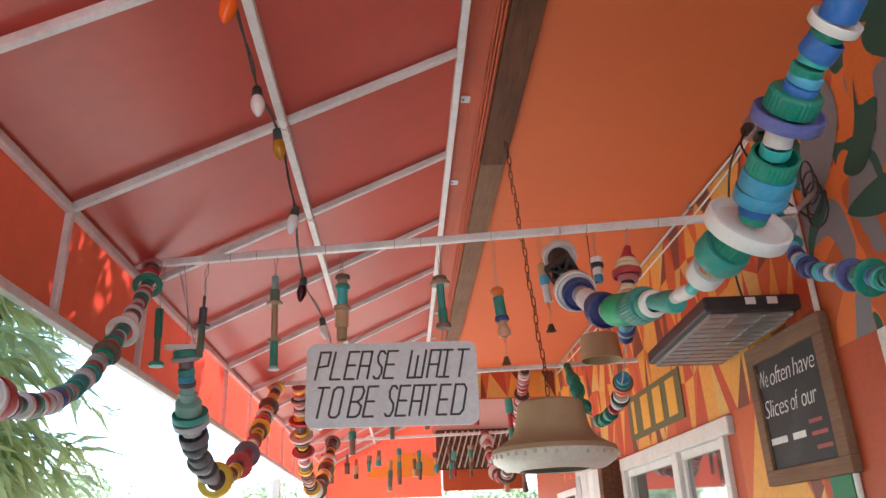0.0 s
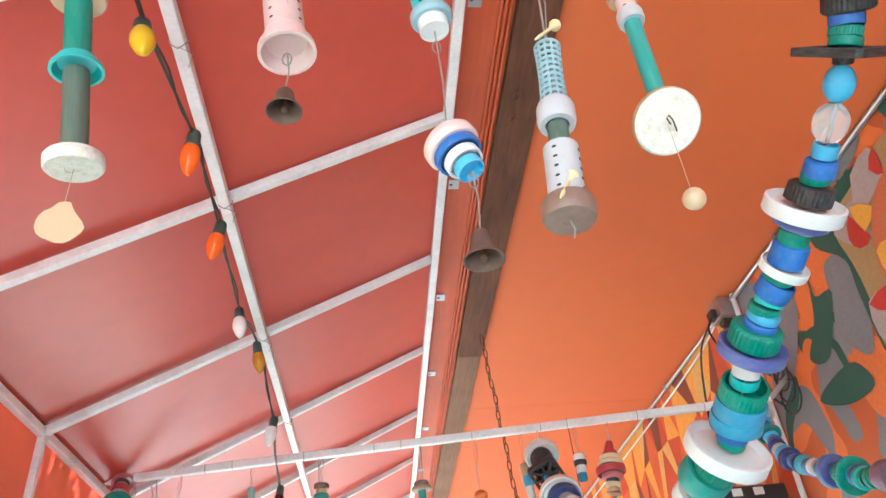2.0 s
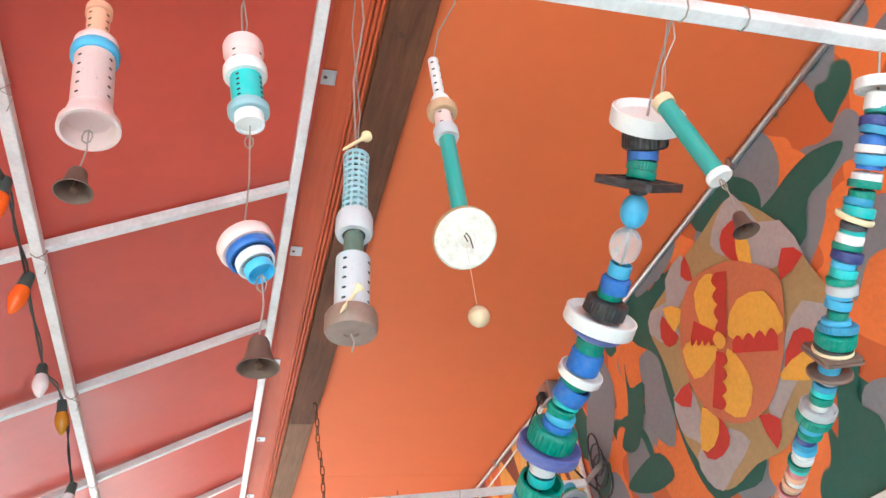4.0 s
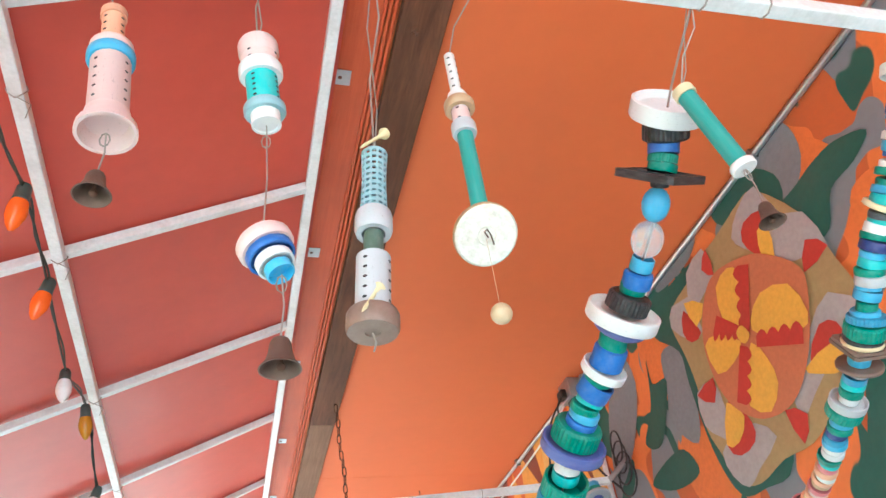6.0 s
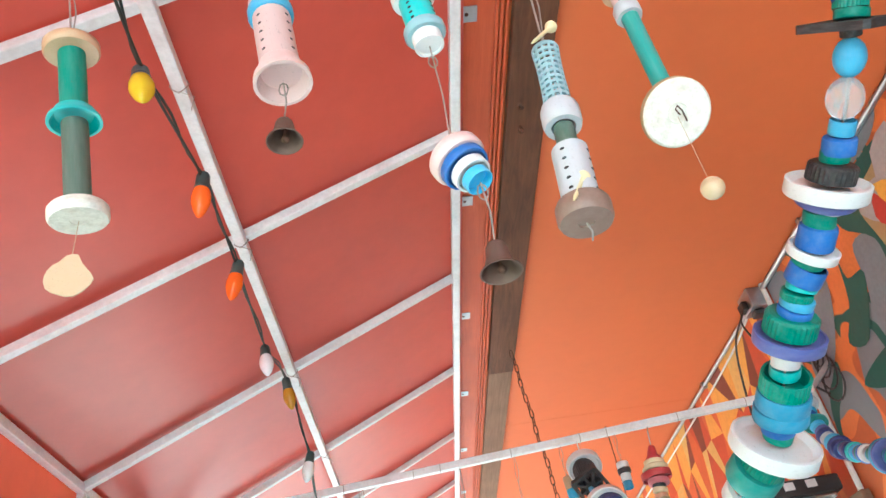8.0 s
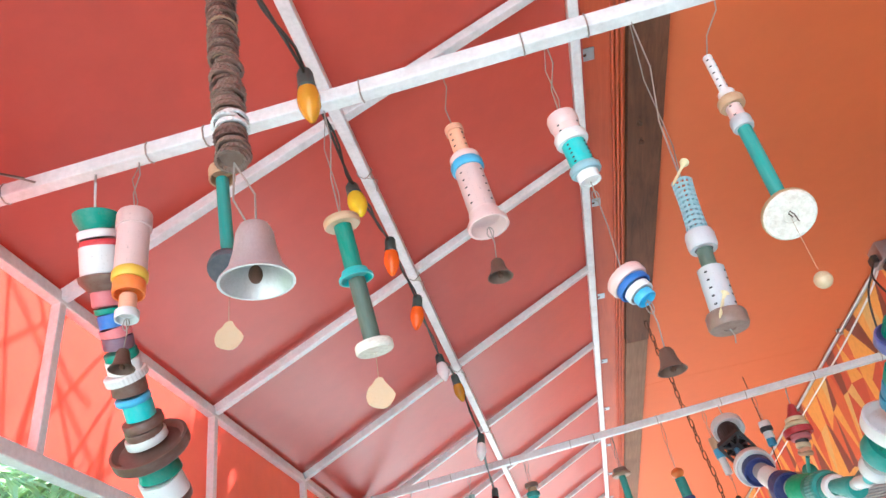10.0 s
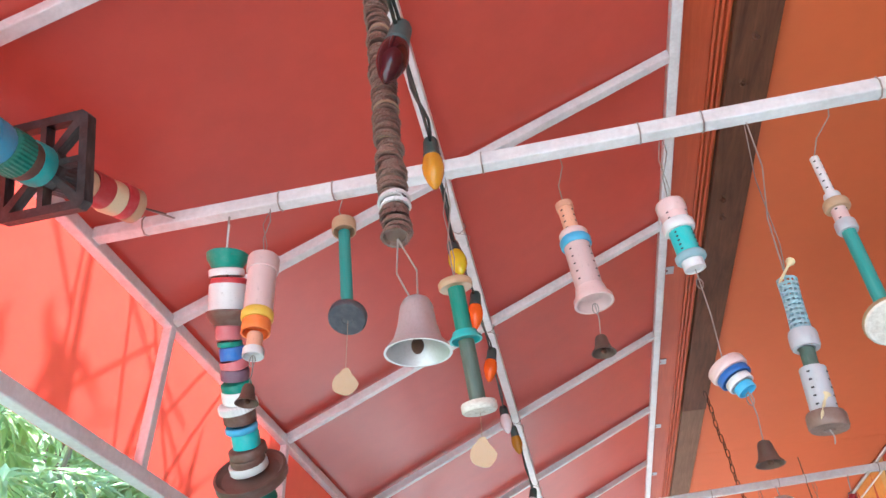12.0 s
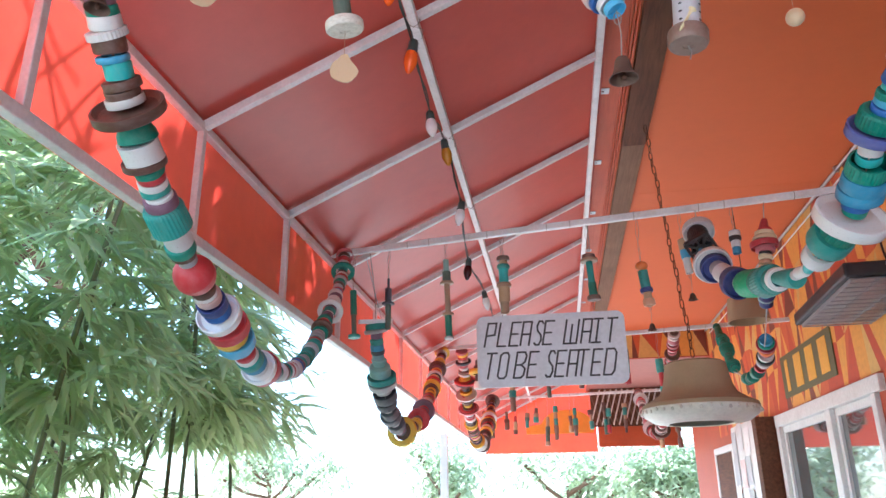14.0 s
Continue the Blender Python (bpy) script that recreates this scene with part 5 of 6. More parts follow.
# ---- bulb string along the purlin ----
lights = tagged(empty("light_string", (PURLIN[0], 0, PURLIN[1])), "string of large unlit coloured bulbs on a dark cable", "string lights")
o = Vector((PURLIN[0], 0, PURLIN[1]))
BULBS = [(-0.235, 0.070, 2.505, "darkred"), (-0.268, 0.465, 2.680, "amber"), (-0.289, 0.820, 2.709, "yellow"), (-0.300, 1.208, 2.812, "orange"), (-0.304, 1.535, 2.810, "orange"), (-0.318, 1.955, 2.805, "white"),
         (-0.318, 2.315, 2.875, "amber"), (-0.290, 2.56, 2.700, "white"), (-0.325, 3.10, 2.620, "darkred"), (-0.30, 3.70, 2.62, "white"), (-0.30, 4.4, 2.6, "darkred"), (-0.30, 5.1, 2.65, "amber")]
line = spline([(-0.20, -0.5, 2.45)] + [(x, y, z + 0.062) for x, y, z, c in BULBS] + [(-0.30, 6.2, 2.95)], 8)
part("cable", rod([tuple(p - o) for p in line], 0.0032, 6), M_CABLE, lights)
part("cable", rod([tuple(p - o + Vector((0.006 * math.sin(i), 0, 0.006))) for i, p in enumerate(line)], 0.0028, 6), M_CABLE, lights)
GLASS = mesh_of("bulb", lathe([(0, -0.062), (0.004, -0.060), (0.010, -0.050), (0.0155, -0.034), (0.0165, -0.022), (0.0145, -0.008), (0.0105, 0.002), (0, 0.003)], 20), True)
SOCK = mesh_of("socket", lathe([(0, 0.03), (0.009, 0.03), (0.0115, 0.024), (0.0125, 0.002), (0.0135, 0.0), (0.0125, -0.004), (0, -0.004)], 14), True)
for k, (x, y, z, c) in enumerate(BULBS):
    m = Matrix.Translation(Vector((x, y, z + 0.034)) - o) @ Matrix.Rotation(0.22 * math.sin(2.3 * k), 4, 'X') @ Matrix.Rotation(0.2 * math.cos(1.7 * k), 4, 'Y') @ Matrix.Diagonal((1.3, 1.3, 1.25, 1))
    b = part("bulb", GLASS, BULB[c], lights, c.replace("darkred", "dark red") + " glass bulb", m=m)
    under(b, part("socket", SOCK, M_SOCKET, m=m))
for y in (1.60, 2.37, 3.15, 1.05):
    ring = [Vector((0.021 * math.cos(q), 0.004 * math.sin(3 * q) + y, 0.021 * math.sin(q))) for q in [2 * math.pi * j / 8 for j in range(9)]]
    part("wire_tie", rod(ring, 0.0016, 5), M_WIRE, lights)
    part("wire_tie", rod([(0.0, y, -0.02), (0.03, y + 0.01, -0.03), (0.02, y + 0.03, -0.05)], 0.0012, 5), M_WIRE, lights)

# ---- hanging sign ----
sign = tagged(empty("hanging_sign", (0.057, 2.94, 2.187)), "grey board sign with black lettering hung from the tie bar", "sign")


def rounded_plate(w, h, t, r):
    bm = bmesh.new()
    pts = []
    for cx, cz, a0 in ((w / 2 - r, h / 2 - r, 0), (-w / 2 + r, h / 2 - r, 90), (-w / 2 + r, -h / 2 + r, 180), (w / 2 - r, -h / 2 + r, 270)):
        for k in range(6):
            a = radians(a0 + 18 * k)
            pts.append((cx + r * math.cos(a), cz + r * math.sin(a)))
    f = [bm.verts.new((x, -t / 2, z)) for x, z in pts]
    b = [bm.verts.new((x, t / 2, z)) for x, z in pts]
    bm.faces.new(f); bm.faces.new(b[::-1])
    n = len(pts)
    for k in range(n):
        bm.faces.new((f[k], f[(k + 1) % n], b[(k + 1) % n], b[k]))
    return bm


# brush letters: strokes on a grid one unit wide and high
STROKES = {
    "P": ["0,0 0,1 1,1 1,.5 0,.45"], "L": ["0,1 0,0 1,0"], "E": ["1,1 0,1 0,0 1,0", "0,.5 .85,.5"], "A": ["0,0 0,1 1,1 1,0", "0,.47 1,.47"],
    "S": ["1,.9 .75,1 .3,1 .1,.8 .25,.6 .85,.4 .95,.2 .7,0 .2,0 0,.08"], "W": ["0,1 0,0 1,0 1,1", ".5,0 .5,.8"], "I": ["0,0 1,0", "0,1 1,1", ".5,0 .5,1"], "T": ["0,1 1.1,1", ".5,1 .5,0"],
    "O": ["0,.1 0,.9 .3,1 .8,1 1,.88 1,.1 .75,0 .25,0 0,.1"], "B": ["0,0 0,1 .8,1 1,.85 .9,.62 .6,.5 0,.5", ".6,.5 1,.35 .95,.1 .7,0 0,0"], "D": ["0,0 0,1 .75,1 1,.85 1,.15 .75,0 0,0"],
}


def letter(ch, w, h, slant, pen):
    """One hand-painted letter as flat strokes."""
    bm = bmesh.new()
    for stroke in STROKES[ch]:
        pts = [Vector((float(p.split(",")[0]) * w + slant * float(p.split(",")[1]) * h, float(p.split(",")[1]) * h)) for p in stroke.split()]
        for i, (p, q) in enumerate(zip(pts, pts[1:])):
            d = (q - p).normalized()
            n = Vector((-d.y, d.x)) * pen / 2
            e = d * pen * 0.35
            y = -0.0004 - 0.00002 * i
            bm.faces.new([bm.verts.new((v.x, y, v.y)) for v in (p - e - n, q + e - n, q + e + n, p - e + n)])
    return bm


part("board", rounded_plate(0.664, 0.325, 0.014, 0.035), M_SIGN, sign)
for z, h, row in ((0.021, 0.107, "P-.298 L-.241 E-.187 A-.136 S-.075 E-.036 W.057 A.133 I.180 T.240"), (-0.124, 0.114, "T-.306 O-.245 B-.172 E-.114 S-.032 E.009 A.062 T.104 E.166 D.222")):
    for mark in row.split():
        ch, x = mark[0], float(mark[1:])
        part("painted_letter", letter(ch, 0.056 if ch == "W" else 0.030 if ch == "S" else 0.044 if ch in "BD" else 0.038, h, 0.20, 0.0085), M_INK, sign, m=Matrix.Translation((x, -0.0075, z)))
for x in (-0.21, 0.20):
    p = CB(0.057 + x)
    part("wire", rod([(x, 0, 0.155), (x + 0.003, (p[1] - 2.94) * 0.5, 0.40), (x, p[1] - 2.94, p[2] + 0.015 - 2.187)], 0.0016, 5), M_WIRE, sign)

# ---- hanging lamp on its chain ----
LINK = mesh_of("chain_link", rod([(0.008 * math.cos(a) , 0, 0.015 * math.sin(a) + (0.007 if math.sin(a) > 0 else -0.007)) for a in [2 * math.pi * k / 12 for k in range(13)]], 0.0024, 6), True)
lamp = tagged(empty("hanging_lamp", (0.700, 3.12, SOFFIT_Z)), "tan woven bell lampshade with a shell fringe on a rusty chain", "lamp")
n = 31
for k in range(n):
    f = (k + 0.5) / n
    part("chain_link", LINK, M_RUST, lamp, m=Matrix.Translation((-0.10 + 0.10 * f + 0.003 * math.sin(k), 0, -0.04 - 1.20 * f)) @ Matrix.Rotation(math.pi / 2 * (k % 2) + 0.3, 4, 'Z') @ Matrix.Diagonal((1.1, 1.1, 1.02, 1)))
part("ceiling_hook", rod([(-0.10, 0, 0), (-0.10, 0, -0.02), (-0.092, 0, -0.034), (-0.10, 0, -0.04), (-0.108, 0, -0.032)], 0.003, 6), M_RUST, lamp)
SH = [(0.0, 0.0), (0.128, -0.002), (0.140, -0.012), (0.148, -0.06), (0.160, -0.12), (0.178, -0.160), (0.225, -0.192), (0.262, -0.212), (0.268, -0.232), (0.258, -0.234), (0.17, -0.172), (0.145, -0.12), (0.132, -0.02), (0.0, -0.012)]
part("shade", lathe(SH, 36), M_SHADE, lamp, "tan woven bell shade", m=Matrix.Translation((0, 0, -1.265)) @ Matrix.Diagonal((0.95, 0.95, 0.90, 1)), smooth=True)
part("rim", lathe([(0.240, -0.216), (0.264, -0.224), (0.268, -0.238), (0.256, -0.268), (0.215, -0.296), (0.15, -0.306), (0.148, -0.300), (0.21, -0.288), (0.246, -0.262), (0.240, -0.216)], 36), M_SHELL, lamp, "pale glossy bowl rim", m=Matrix.Translation((0, 0, -1.265)) @ Matrix.Diagonal((0.95, 0.95, 0.90, 1)), smooth=True)
SHELLP = mesh_of("shell", lathe([(0, 0.014), (0.006, 0.010), (0.010, 0.0), (0.008, -0.010), (0, -0.014)], 8), True)
for k in range(40):
    a = 2 * math.pi * k / 40
    part("shell", SHELLP, M_SHELL, lamp, m=Matrix.Translation((0.257 * math.cos(a), 0.257 * math.sin(a), -1.265 - 0.222 - 0.003 * (k % 3))) @ Matrix.Rotation(a, 4, 'Z') @ Matrix.Diagonal((0.5, 0.8, 0.7, 1)))
part("bulb_holder", lathe([(0, 0.05), (0.02, 0.05), (0.022, 0.0), (0.03, -0.03), (0.032, -0.07), (0.02, -0.10), (0, -0.11)], 16), M_SHELL, lamp, m=Matrix.Translation((0, 0, -1.36)), smooth=True)

lamp2 = tagged(empty("drum_lamp", (1.28, 4.35, SOFFIT_Z)), "small tan drum lampshade under the soffit", "lamp")
part("cord", rod([(0, 0, 0), (0.004, 0, -0.3), (0, 0, -0.66)], 0.003, 6), M_CABLE, lamp2)
part("shade", lathe([(0, 0), (0.11, 0), (0.125, -0.15), (0.118, -0.15), (0.104, -0.01), (0, -0.012)], 28), M_SHADE, lamp2, m=Matrix.Translation((0, 0, -0.66)), smooth=True)

# ---- wall fittings ----
M_MIRROR = worn("dull_reflector", (0.42, 0.41, 0.40), 0.34, 0.9, (0.3, 0.28, 0.25), 0.6, 40, 9, 0.4)
heater = tagged(empty("patio_heater", (1.562, 3.375, 2.465)), "black ceiling heater with a silver grille under it, on the wall", "heater")
heater.rotation_euler = (radians(-0.5), 0, radians(-3.0))
hb = bmesh.new()
add_box(hb, (-0.20, -0.46, -0.02), (0.20, 0.46, 0.045), 0.010)
part("housing", hb, M_BLACKP, heater)
part("reflector", box((-0.175, -0.43, -0.030), (0.175, 0.43, -0.021), 0.002), M_MIRROR, heater, "silver reflector")
for k in range(12):
    y = -0.41 + 0.82 * k / 11
    part("grille_bar", box((-0.17, y - 0.0025, -0.042), (0.17, y + 0.0025, -0.037)), M_STEEL, heater)
for x in (-0.17, -0.06, 0.06, 0.17):
    part("grille_rail", box((x - 0.003, -0.43, -0.037), (x + 0.003, 0.43, -0.0315)), M_STEEL, heater)
for x in (-0.03, 0.06):
    part("label", box((x, -0.4625, 0.004), (x + 0.042, -0.4605, 0.034)), M_WHITE, heater, "white printed label")
for y in (-0.3, 0.3):
    part("arm", tube_box((0.19, y, 0.03), (0.235, y, 0.03), 0.03, 0.03), M_BLACKP, heater)

board = tagged(empty("blackboard", (1.775, 3.19, 2.105)), "wood-framed blackboard with white chalk handwriting on the wall", "blackboard")
part("slate", box((-0.004, -0.29, -0.25), (0.010, 0.29, 0.25)), M_SLATE, board)
for lo, hi in (((-0.02, -0.345, 0.235), (0.02, 0.345, 0.315)), ((-0.02, -0.345, -0.31), (0.02, 0.345, -0.245)), ((-0.02, -0.345, -0.2445), (0.02, -0.265, 0.2345)), ((-0.02, 0.275, -0.2445), (0.02, 0.345, 0.2345))):
    part("frame_rail", box(lo, hi, 0.004), M_BEAM2, board)
for z, line_words in ((0.150, (("We", 0.275, 0.09), ("often", 0.165, 0.19), ("have", -0.045, 0.18))), (0.015, (("Slices", 0.27, 0.22), ("of", 0.03, 0.075), ("our", -0.065, 0.125)))):
    for word, y, w in line_words:
        me = text_mesh(word, 0.10, 0.25, 0.0004, 0.92, -0.0016)
        co = [v.co.x for v in me.vertices]
        k = w / (max(co) - min(co))
        part("handwriting", me, M_CHALK, board, m=pose(-0.0052, y, z, 90, 0, -90) @ Matrix.Translation((-min(co) * k, 0, 0)) @ Matrix.Diagonal((k, 1.15, 1, 1)))
for y0, y1, z, mat in ((0.265, 0.10, -0.125, M_CHALK), (0.065, -0.055, -0.125, M_CHALK), (-0.085, -0.2, -0.085, M_PINKCHALK), (-0.09, -0.225, -0.135, M_PINKCHALK), (-0.11, -0.24, -0.19, M_PINKCHALK)):
    half = 0.014 if mat is M_CHALK else 0.008
    part("chalk_stroke", box((-0.0055, y0 + (y1 - y0) * 0.9, z - half), (-0.0045, y0, z + half)), mat, board)

plate = tagged(empty("number_plate", (WALL_X - 0.008, 5.06, 2.422)), "olive painted plate with four yellow bars above the window", "sign")
part("panel", box((-0.004, -0.56, -0.155), (0.004, 0.56, 0.155), 0.002), paint("olive", (0.13, 0.125, 0.05)), plate)
for k in range(4):
    y = 0.42 - 0.27 * k
    w = 0.035 if k == 0 else 0.080
    bm = bmesh.new()
    add_box(bm, (-0.0075, y - w, -0.115), (-0.0045, y + w, 0.115), 0.001)
    part("bar", bm, P_YELLOW, plate)

box_green = tagged(part("notice_tile", box((1.782, 2.915, 1.60), (1.797, 3.07, 1.81), 0.003), paint("tile_green", (0.03, 0.22, 0.10))), "small green notice tile on the wall", "notice")

# window beside the blackboard
window = tagged(empty("window_1", (WALL_X, 5.0, 1.5)), "white-framed window with tinted reflecting panes", "window", kind="structure")
M_TINT, _nt2, _b2 = base_mat("tinted_pane")
_b2.inputs["Base Color"].default_value = (0.10, 0.11, 0.11, 1)
_b2.inputs["Roughness"].default_value = 0.03
_b2.inputs["IOR"].default_value = 3.2
bump(_nt2, _b2, noise_fac(_nt2, 2.0, 1), 0.03, 0.01)
for lo, hi in (((-0.035, -1.12, 0.585), (0.09, 0.94, 0.675)), ((-0.03, -1.02, -0.60), (0.08, -0.96, 0.5845)), ((-0.03, 0.86, -0.60), (0.08, 0.94, 0.5845)), ((-0.03, -0.30, -0.60), (0.08, -0.20, 0.5845)), ((-0.05, -1.08, -0.66), (0.12, 1.0, -0.601))):
    part("window_frame", box(lo, hi, 0.005), M_WHITE, window)
for y0, y1 in ((-0.958, -0.302), (-0.198, 0.858)):
    part("sash", box((0.0, y0, 0.535), (0.05, y1, 0.583), 0.003), M_WHITE, window)
    part("sash", box((0.0, y0, -0.595), (0.05, y0 + 0.045, 0.534), 0.003), M_WHITE, window)
    part("sash", box((0.0, y1 - 0.045, -0.595), (0.05, y1, 0.534), 0.003), M_WHITE, window)
    part("pane", box((0.018, y0 + 0.046, -0.59), (0.026, y1 - 0.046, 0.533)), M_TINT, window)

# wide screened opening under the mural
door = tagged(empty("door_1", (WALL_X, 1.0, 0)), "wide doorway with white head trim and orange wooden frame", "door", kind="structure")
part("head_trim", box((-0.035, -1.62, 2.19), (0.02, 1.53, 2.25), 0.004), M_WHITE, door)
part("head_board", box((-0.022, -1.56, 2.08), (0.10, 1.47, 2.1895), 0.004), M_OWOOD, door)
part("side_trim", box((-0.035, 1.475, 0.0), (0.02, 1.53, 2.1895), 0.004), M_WHITE, door)
part("side_board", box((-0.02, 1.41, 0.02), (0.10, 1.474, 2.0795), 0.004), M_OWOOD, door)
part("pane", box((0.05, -1.5, 0.03), (0.056, 1.405, 2.079)), M_TINT, door)
for k in range(26):
    y = -1.45 + 2.8 * k / 25
    pts = [(0.045, y + 0.05 * math.sin(1.7 * j + k), 1.2 + 0.87 * j / 10) for j in range(11)]
    part("screen_wire", rod(pts, 0.0035, 5), M_STEEL, door)
tagged(part("trim_wall_foot", box((WALL_X - 0.004, 2.535, 0.0), (WALL_X + 0.001, 2.872, 2.26)), M_WALL), "plain orange wall strip under the mural", "wall paint", kind="structure")

tables = tagged(empty("wooden_notice", (1.757, 1.86, 2.165)), "small brown wooden notice with white brush lettering over the doorway", "sign")
part("board", box((-0.012, -0.19, -0.085), (0.006, 0.19, 0.068), 0.004), M_OWOOD, tables)
for words, y, z, s_ in (("AT", -0.075, 0.030, 0.045), ("TABLES", -0.085, -0.035, 0.045)):
    me = text_mesh(words, s_, 0.1, 0.0004)
    part("lettering", me, M_CHALK, tables, m=pose(-0.0128, y, z, 90, 0, -90))
for k in range(4):
    part("lettering_bar", box((-0.0135, 0.04 + 0.034 * k, -0.05), (-0.0122, 0.062 + 0.034 * k, -0.01)), M_CHALK, tables)

# pipes and cables at the head of the wall
pipes = tagged(empty("conduit", (WALL_X - 0.016, 0, SOFFIT_Z - 0.02)), "grey steel conduit along the wall under the soffit", "conduit")
part("pipe", rod([(0, Y0, 0), (0, 3.0, 0)], 0.0125, 10), M_STEEL, pipes, smooth=True)
part("pipe", rod([(0, 3.12, 0), (0, 8.2, 0)], 0.0105, 10), M_STEEL, pipes, smooth=True)
part("white_cable", rod(spline([(0.004, 3.12, -0.01), (0.004, 3.5, -0.05), (0.004, 4.6, -0.07), (0.004, 8.0, -0.07)], 8), 0.006, 6), M_WHITE, pipes)
for y in (0.3, 1.35, 2.4, 3.9, 5.2):
    part("clip", box((-0.016, y - 0.012, -0.016), (0.016, y + 0.012, 0.019), 0.002), M_STEEL, pipes)
jb = tagged(empty("junction_box", (WALL_X - 0.045, 2.96, SOFFIT_Z - 0.045)), "grey metal junction box with black plugs and cables", "junction box")
part("box", box((-0.045, -0.06, -0.055), (0.043, 0.06, 0.045), 0.006), M_STEEL, jb)
part("plug", box((-0.075, -0.03, -0.05), (-0.046, 0.03, -0.005), 0.006), M_BLACKP, jb)
part("plug", box((-0.03, -0.035, -0.085), (0.02, 0.02, -0.056), 0.006), M_BLACKP, jb)
part("cable", rod(spline([(-0.07, 0, -0.04), (-0.12, -0.04, -0.14), (-0.10, -0.12, -0.34), (-0.06, -0.2, -0.50), (-0.02, -0.26, -0.60)], 8), 0.005, 6), M_BLACKP, jb)
for k in range(4):
    part("cable", rod([(0.018 + 0.004 * k, -0.24 + (0.045 + 0.01 * k) * math.cos(a), -0.40 - 0.05 * k + 0.07 * math.sin(a)) for a in [2 * math.pi * j / 16 for j in range(17)]], 0.004, 6), M_BLACKP, jb)
part("cable", rod(spline([(-0.07, -0.02, -0.04), (-0.13, 0.1, -0.2), (-0.12, 0.25, -0.6), (-0.12, 0.2, -0.86)], 8), 0.005, 6), M_BLACKP, jb)
riser = tagged(part("riser_pipe", rod([(WALL_X - 0.016, 2.885, 0), (WALL_X - 0.016, 2.885, SOFFIT_Z)], 0.012, 10), M_WHITE, smooth=True), "white painted vertical pipe on the wall", "pipe")

# beyond the window
post = tagged(part("timber_post", box((1.64, 6.03, 0), (1.795, 6.15, 2.185), 0.008), M_BEAM), "dark brown timber post beside the window", "post")
notices = tagged(empty("notice_board", (WALL_X - 0.10, 6.72, 1.78)), "wall board covered with pinned white paper sheets", "notice board")
part("backing", box((-0.01, -0.45, -0.55), (0.095, 0.45, 0.42), 0.004), M_WHITE, notices)
_r = random.Random(8)
for k in range(14):
    y, z = -0.36 + 0.24 * (k % 4) + _r.uniform(-.03, .03), 0.28 - 0.26 * (k // 4) + _r.uniform(-.03, .03)
    part("paper", box((-0.013 - 0.0008 * k, y - 0.09, z - 0.12), (-0.0125 - 0.0008 * k, y + 0.09, z + 0.12)), PLASTIC[_r.choice(["white", "white", "pink", "grey"])], notices)
lattice = tagged(empty("lattice_screen", (1.15, 10.6, 2.85)), "hanging dark board with crossed pale slats under the far ceiling", "screen")
part("backing", box((-0.60, 0.045, -0.27), (0.74, 0.060, 0.27), 0.003), M_BEAM, lattice)
for k in range(16):
    x = -0.62 + 1.2 * k / 15
    part("slat", tube_box((x, 0, -0.25), (x + 0.16, 0.004, 0.25), 0.020, 0.006, 0), M_SHELL, lattice)
    part("slat", tube_box((x + 0.16, 0.02, -0.25), (x, 0.024, 0.25), 0.014, 0.006, 0), M_BEAM2, lattice)

# ---- garden ----
def leaves_mesh(name, spots, rnd, length, width, droop):
    """Narrow folded leaves at (place, heading) spots."""
    vs, fs = [], []
    for p, head in spots:
        L = length * rnd.uniform(0.6, 1.25)
        w = width * rnd.uniform(0.7, 1.2)
        d = Vector((math.cos(head), math.sin(head), rnd.uniform(-0.85, 0.45) - droop)).normalized()
        side = d.cross(Vector((rnd.uniform(-.6, .6), rnd.uniform(-.6, .6), 1))).normalized()
        up = side.cross(d)
        tip = p + d * L - Vector((0, 0, L * 0.16))
        i = len(vs)
        vs += [p, p + d * L * 0.4 + side * w + up * w * 0.35, p + d * L * 0.42, p + d * L * 0.4 - side * w + up * w * 0.35, tip]
        fs += [(i, i + 1, i + 2), (i, i + 2, i + 3), (i + 1, i + 4, i + 2), (i + 2, i + 4, i + 3)]
    me = bpy.data.meshes.new(name)
    me.from_pydata([tuple(v) for v in vs], [], fs)
    return me


def bamboo(x, y, height, lean, seed, low=0.9, per=12, branches=48):
    rnd = random.Random(seed)
    t = tagged(empty("bamboo", (x, y, -0.12)), "tall leafy bamboo stem in the garden beside the awning", "bamboo", "bamboo beside the awning")
    ang = rnd.uniform(0, 6.28)
    pts = [Vector((lean[0] * (s * s) + 0.05 * math.sin(3 * s + ang), lean[1] * s * s, height * s)) for s in [k / 9 for k in range(10)]]
    bm = rod([tuple(p) for p in pts], 0.010, 8)
    part("culm", bm, M_CULM, t, "yellow-green bamboo culm", smooth=True)
    spots = []
    twigs = bmesh.new()
    for k in range(branches):
        s = low / height + (1 - low / height) * rnd.random() ** 1.7
        i = min(8, int(s * 9))
        p = pts[i].lerp(pts[i + 1], s * 9 - i)
        a = rnd.uniform(0, 6.28)
        L = rnd.uniform(0.25, 0.75) * (1.15 - 0.5 * s)
        prev = p
        for j in range(1, 5):
            f = j / 4
            q = p + Vector((math.cos(a) * L * f, math.sin(a) * L * f, L * (0.6 * f - 0.65 * f * f)))
            for _ in range(per // 3 if j < 3 else per // 2 + 1):
                spots.append((prev.lerp(q, rnd.random()), a + rnd.uniform(-1.1, 1.1)))
            prev = q
    me = leaves_mesh("leaves", spots, rnd, 0.19, 0.0150, 0.18)
    part("leaves", me, M_LEAF, t, "long narrow green leaves")
    return t


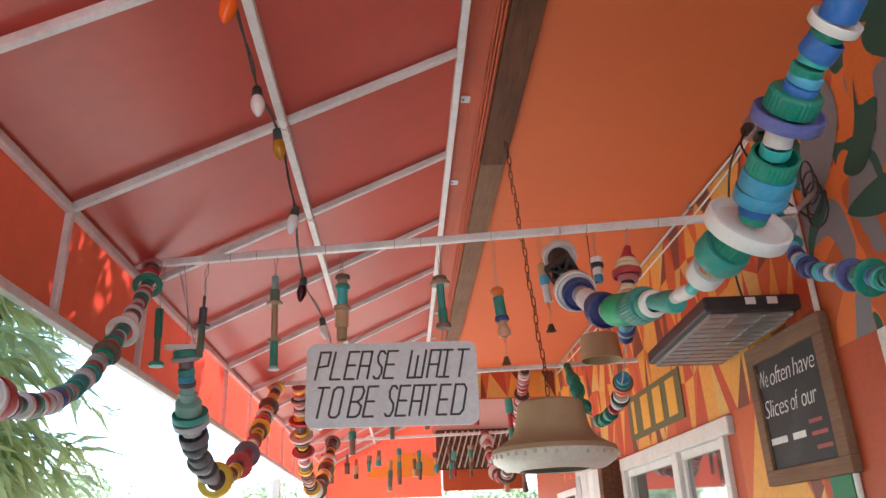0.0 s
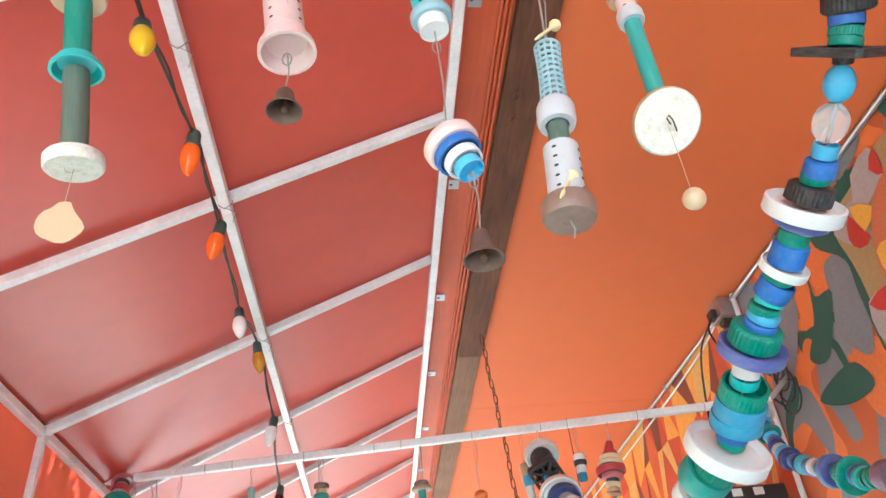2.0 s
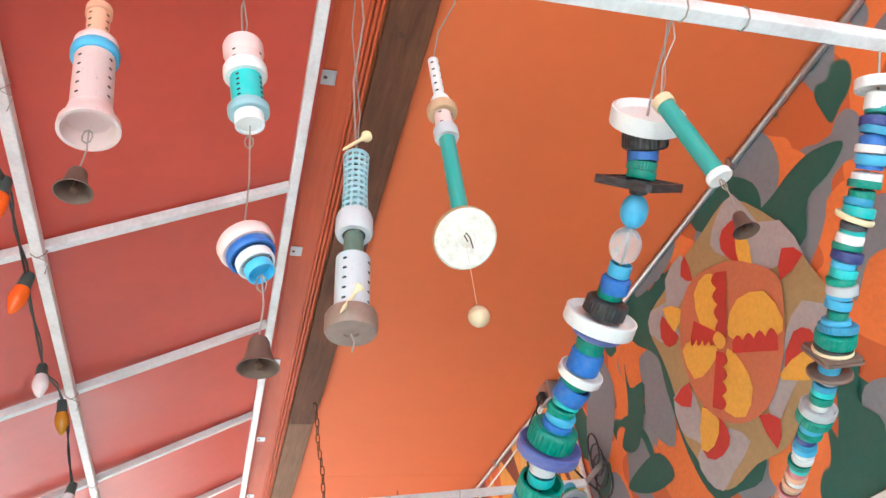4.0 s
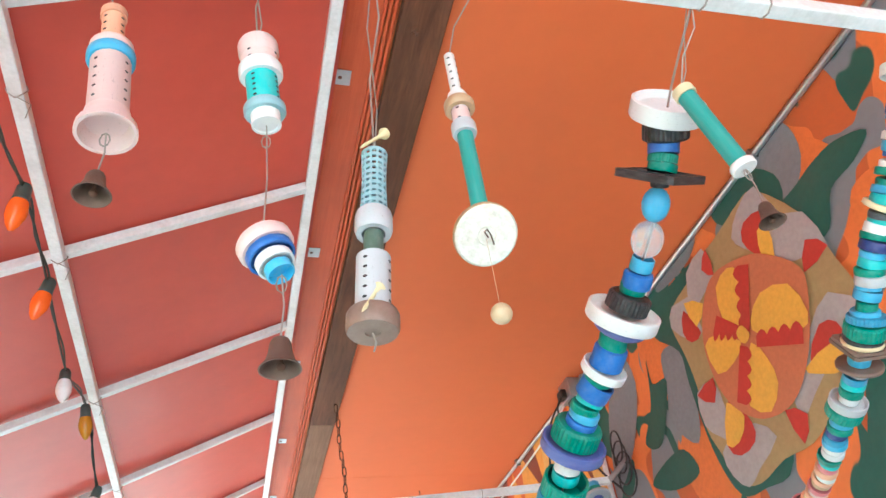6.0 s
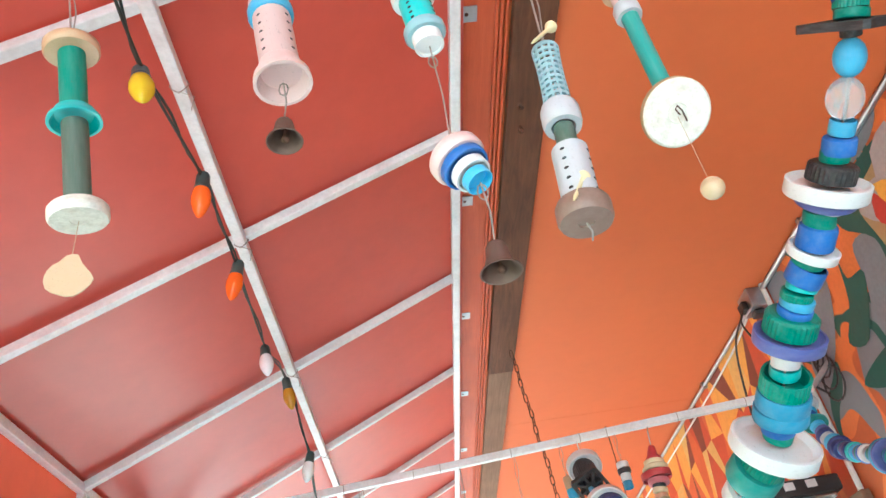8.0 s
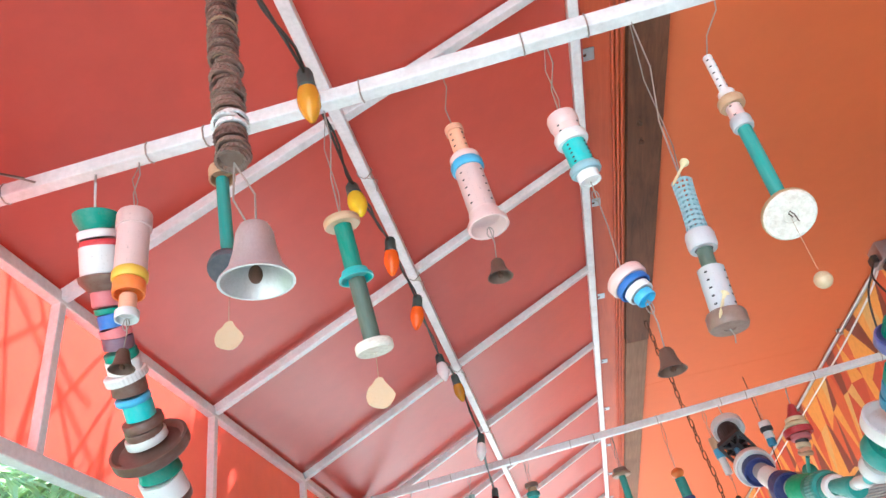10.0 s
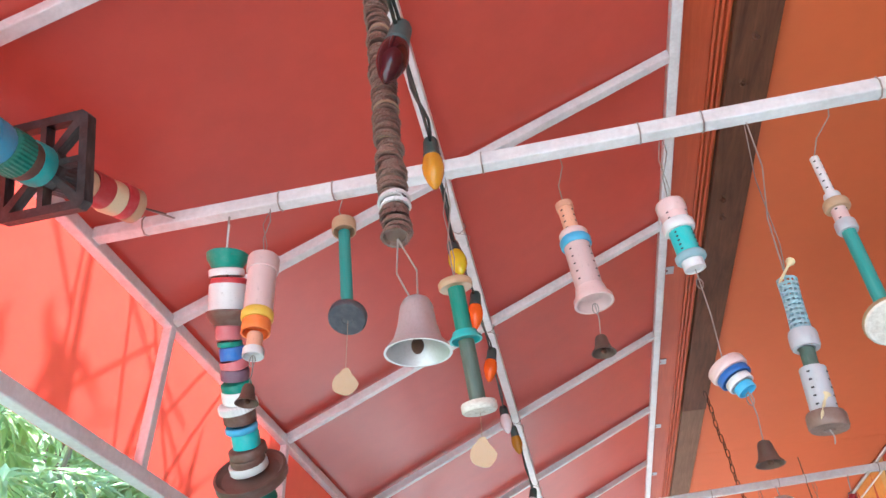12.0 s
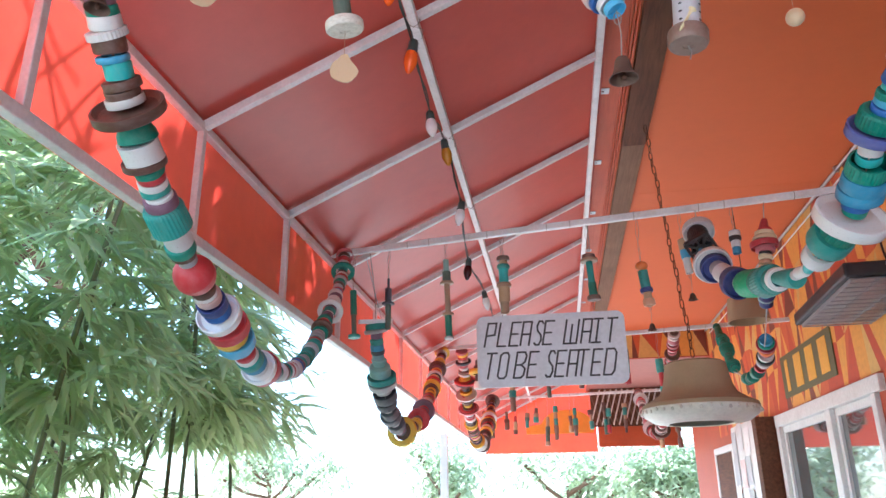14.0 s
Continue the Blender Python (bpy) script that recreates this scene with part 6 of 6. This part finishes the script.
_r = random.Random(40)
k = 0
for y, n in ((-0.8, 1), (-0.3, 2), (0.1, 2), (0.5, 3), (0.9, 3), (1.4, 3), (2.1, 2), (2.7, 2), (3.3, 1), (4.0, 1)):
    for j in range(n):
        x = -1.8 - 0.62 * j - _r.uniform(0, 0.45)
        hgt = (2.4 + 0.35 * j) if y < 1.7 else _r.uniform(3.9, 5.2)
        if y > 3.8:
            x -= 0.7
        bamboo(x, y + _r.uniform(-.25, .25), hgt, (_r.uniform(-.5, .35), _r.uniform(-1.1, 1.1)), 100 + k, 0.7)
        k += 1
for y in (1.9, 2.3, 2.7, 3.1, 3.5, 3.9):
    for j in range(2 if y < 2.5 else 1):
        bamboo(-1.5 - 0.5 * j - _r.uniform(0, 0.3), y + _r.uniform(-.15, .15), _r.uniform(3.1, 3.7), (_r.uniform(-.3, .3), _r.uniform(-.5, .5)), 100 + k, 2.0, 12, 36)
        k += 1

for y in (0.3, 0.7, 1.1, 1.5, 1.9, 2.3, 2.8, 3.3):
    bamboo(-2.5 - _r.uniform(0, 0.9), y + _r.uniform(-.2, .2), _r.uniform(1.9, 2.3), (_r.uniform(-.3, .3), _r.uniform(-.4, .4)), 100 + k, 0.9, 14, 60)
    k += 1


def cane(x, y, top, seed):
    """A bare thin cane with a few leafless side shoots."""
    rnd = random.Random(seed)
    t = tagged(empty("bamboo_cane", (x, y, -0.12)), "bare tan bamboo cane with leafless side shoots", "cane", "bare canes beside the awning")
    end = Vector(top) - Vector((x, y, -0.12))
    part("culm", rod([(0, 0, 0), tuple(end * 0.5 + Vector((0.03, 0.05, 0.1))), tuple(end)], 0.010, 7), M_CULM, t, smooth=True)
    for i in range(6):
        p = end * (0.72 + 0.045 * i)
        a = rnd.uniform(0, 6.28)
        L = rnd.uniform(0.35, 0.8)
        part("shoot", rod([tuple(p), tuple(p + Vector((math.cos(a), math.sin(a), 0.7)) * L * 0.5), tuple(p + Vector((math.cos(a) * 1.1, math.sin(a) * 1.1, 0.9)) * L)], 0.005, 5), M_CULM, t)
    return t


for i, (x, y, top) in enumerate(((-1.75, -0.3, (-1.7, 0.35, 4.0)), (-1.9, 0.9, (-1.8, 0.2, 4.1)), (-1.7, 0.4, (-1.75, 1.2, 3.9)), (-2.0, 1.5, (-1.75, 0.75, 4.3)), (-1.8, 1.1, (-1.9, 1.9, 4.0)))):
    cane(x, y, top, 500 + i)
# a leaning dry pole among the leaves
tagged(part("dry_pole", rod([(-2.3, 1.0, -0.12), (-2.25, 1.25, 1.4), (-2.15, 1.5, 3.1)], 0.03, 8), M_CULM, smooth=True), "dry tan bamboo pole leaning among the leaves", "pole")


def tree(x, y, height, spread, seed, n=2600, size=0.26):
    rnd = random.Random(seed)
    t = tagged(empty("tree", (x, y, -0.12)), "broad leafy garden tree, leaf colour paled for glare", "tree", "trees behind the bamboo")
    prof = [(0.09 * (1 - 0.7 * s), height * 0.7 * s) for s in [k / 6 for k in range(7)]]
    part("trunk", lathe(prof, 10), M_BEAM2, t, smooth=True)
    tips = []
    for k in range(7):
        a, L = rnd.uniform(0, 6.28), spread * rnd.uniform(0.3, 0.75)
        z0 = height * rnd.uniform(0.35, 0.65)
        tip = Vector((math.cos(a) * L, math.sin(a) * L, z0 + height * rnd.uniform(0.1, 0.35)))
        part("limb", rod([(0, 0, z0), tuple(tip * 0.5 + Vector((0, 0, z0 * 0.45))), tuple(tip)], 0.045, 6), M_BEAM2, t)
        tips.append(tip)
    tips.append(Vector((0, 0, height * 0.95)))
    spots = []
    for k in range(n):
        c = rnd.choice(tips)
        spots.append((c + Vector((rnd.gauss(0, .45), rnd.gauss(0, .45), rnd.gauss(0, .4))) * spread * 0.45, rnd.uniform(0, 6.28)))
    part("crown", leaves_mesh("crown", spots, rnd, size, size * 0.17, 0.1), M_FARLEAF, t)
    return t


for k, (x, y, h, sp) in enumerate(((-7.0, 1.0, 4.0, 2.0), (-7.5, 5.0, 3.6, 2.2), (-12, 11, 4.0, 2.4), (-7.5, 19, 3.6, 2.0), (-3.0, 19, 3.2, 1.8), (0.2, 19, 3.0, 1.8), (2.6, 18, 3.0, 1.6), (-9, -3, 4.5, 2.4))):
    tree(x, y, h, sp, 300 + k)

door_far = tagged(empty("door_2", (WALL_X, 8.0, 0)), "dark narrow door with a pale frame on the far wall", "door", kind="structure")
part("leaf", box((-0.03, -0.4, 0.02), (0.0, 0.4, 2.02), 0.004), M_BEAM, door_far)
for lo, hi in (((-0.04, -0.47, 0.0), (0.0, -0.405, 2.09)), ((-0.04, 0.405, 0.0), (0.0, 0.47, 2.09)), ((-0.04, -0.4045, 2.025), (0.0, 0.4045, 2.09))):
    part("door_frame", box(lo, hi, 0.004), M_WHITE, door_far)

# two added trees, crowns mostly unseen, set to block sun from the mid valance
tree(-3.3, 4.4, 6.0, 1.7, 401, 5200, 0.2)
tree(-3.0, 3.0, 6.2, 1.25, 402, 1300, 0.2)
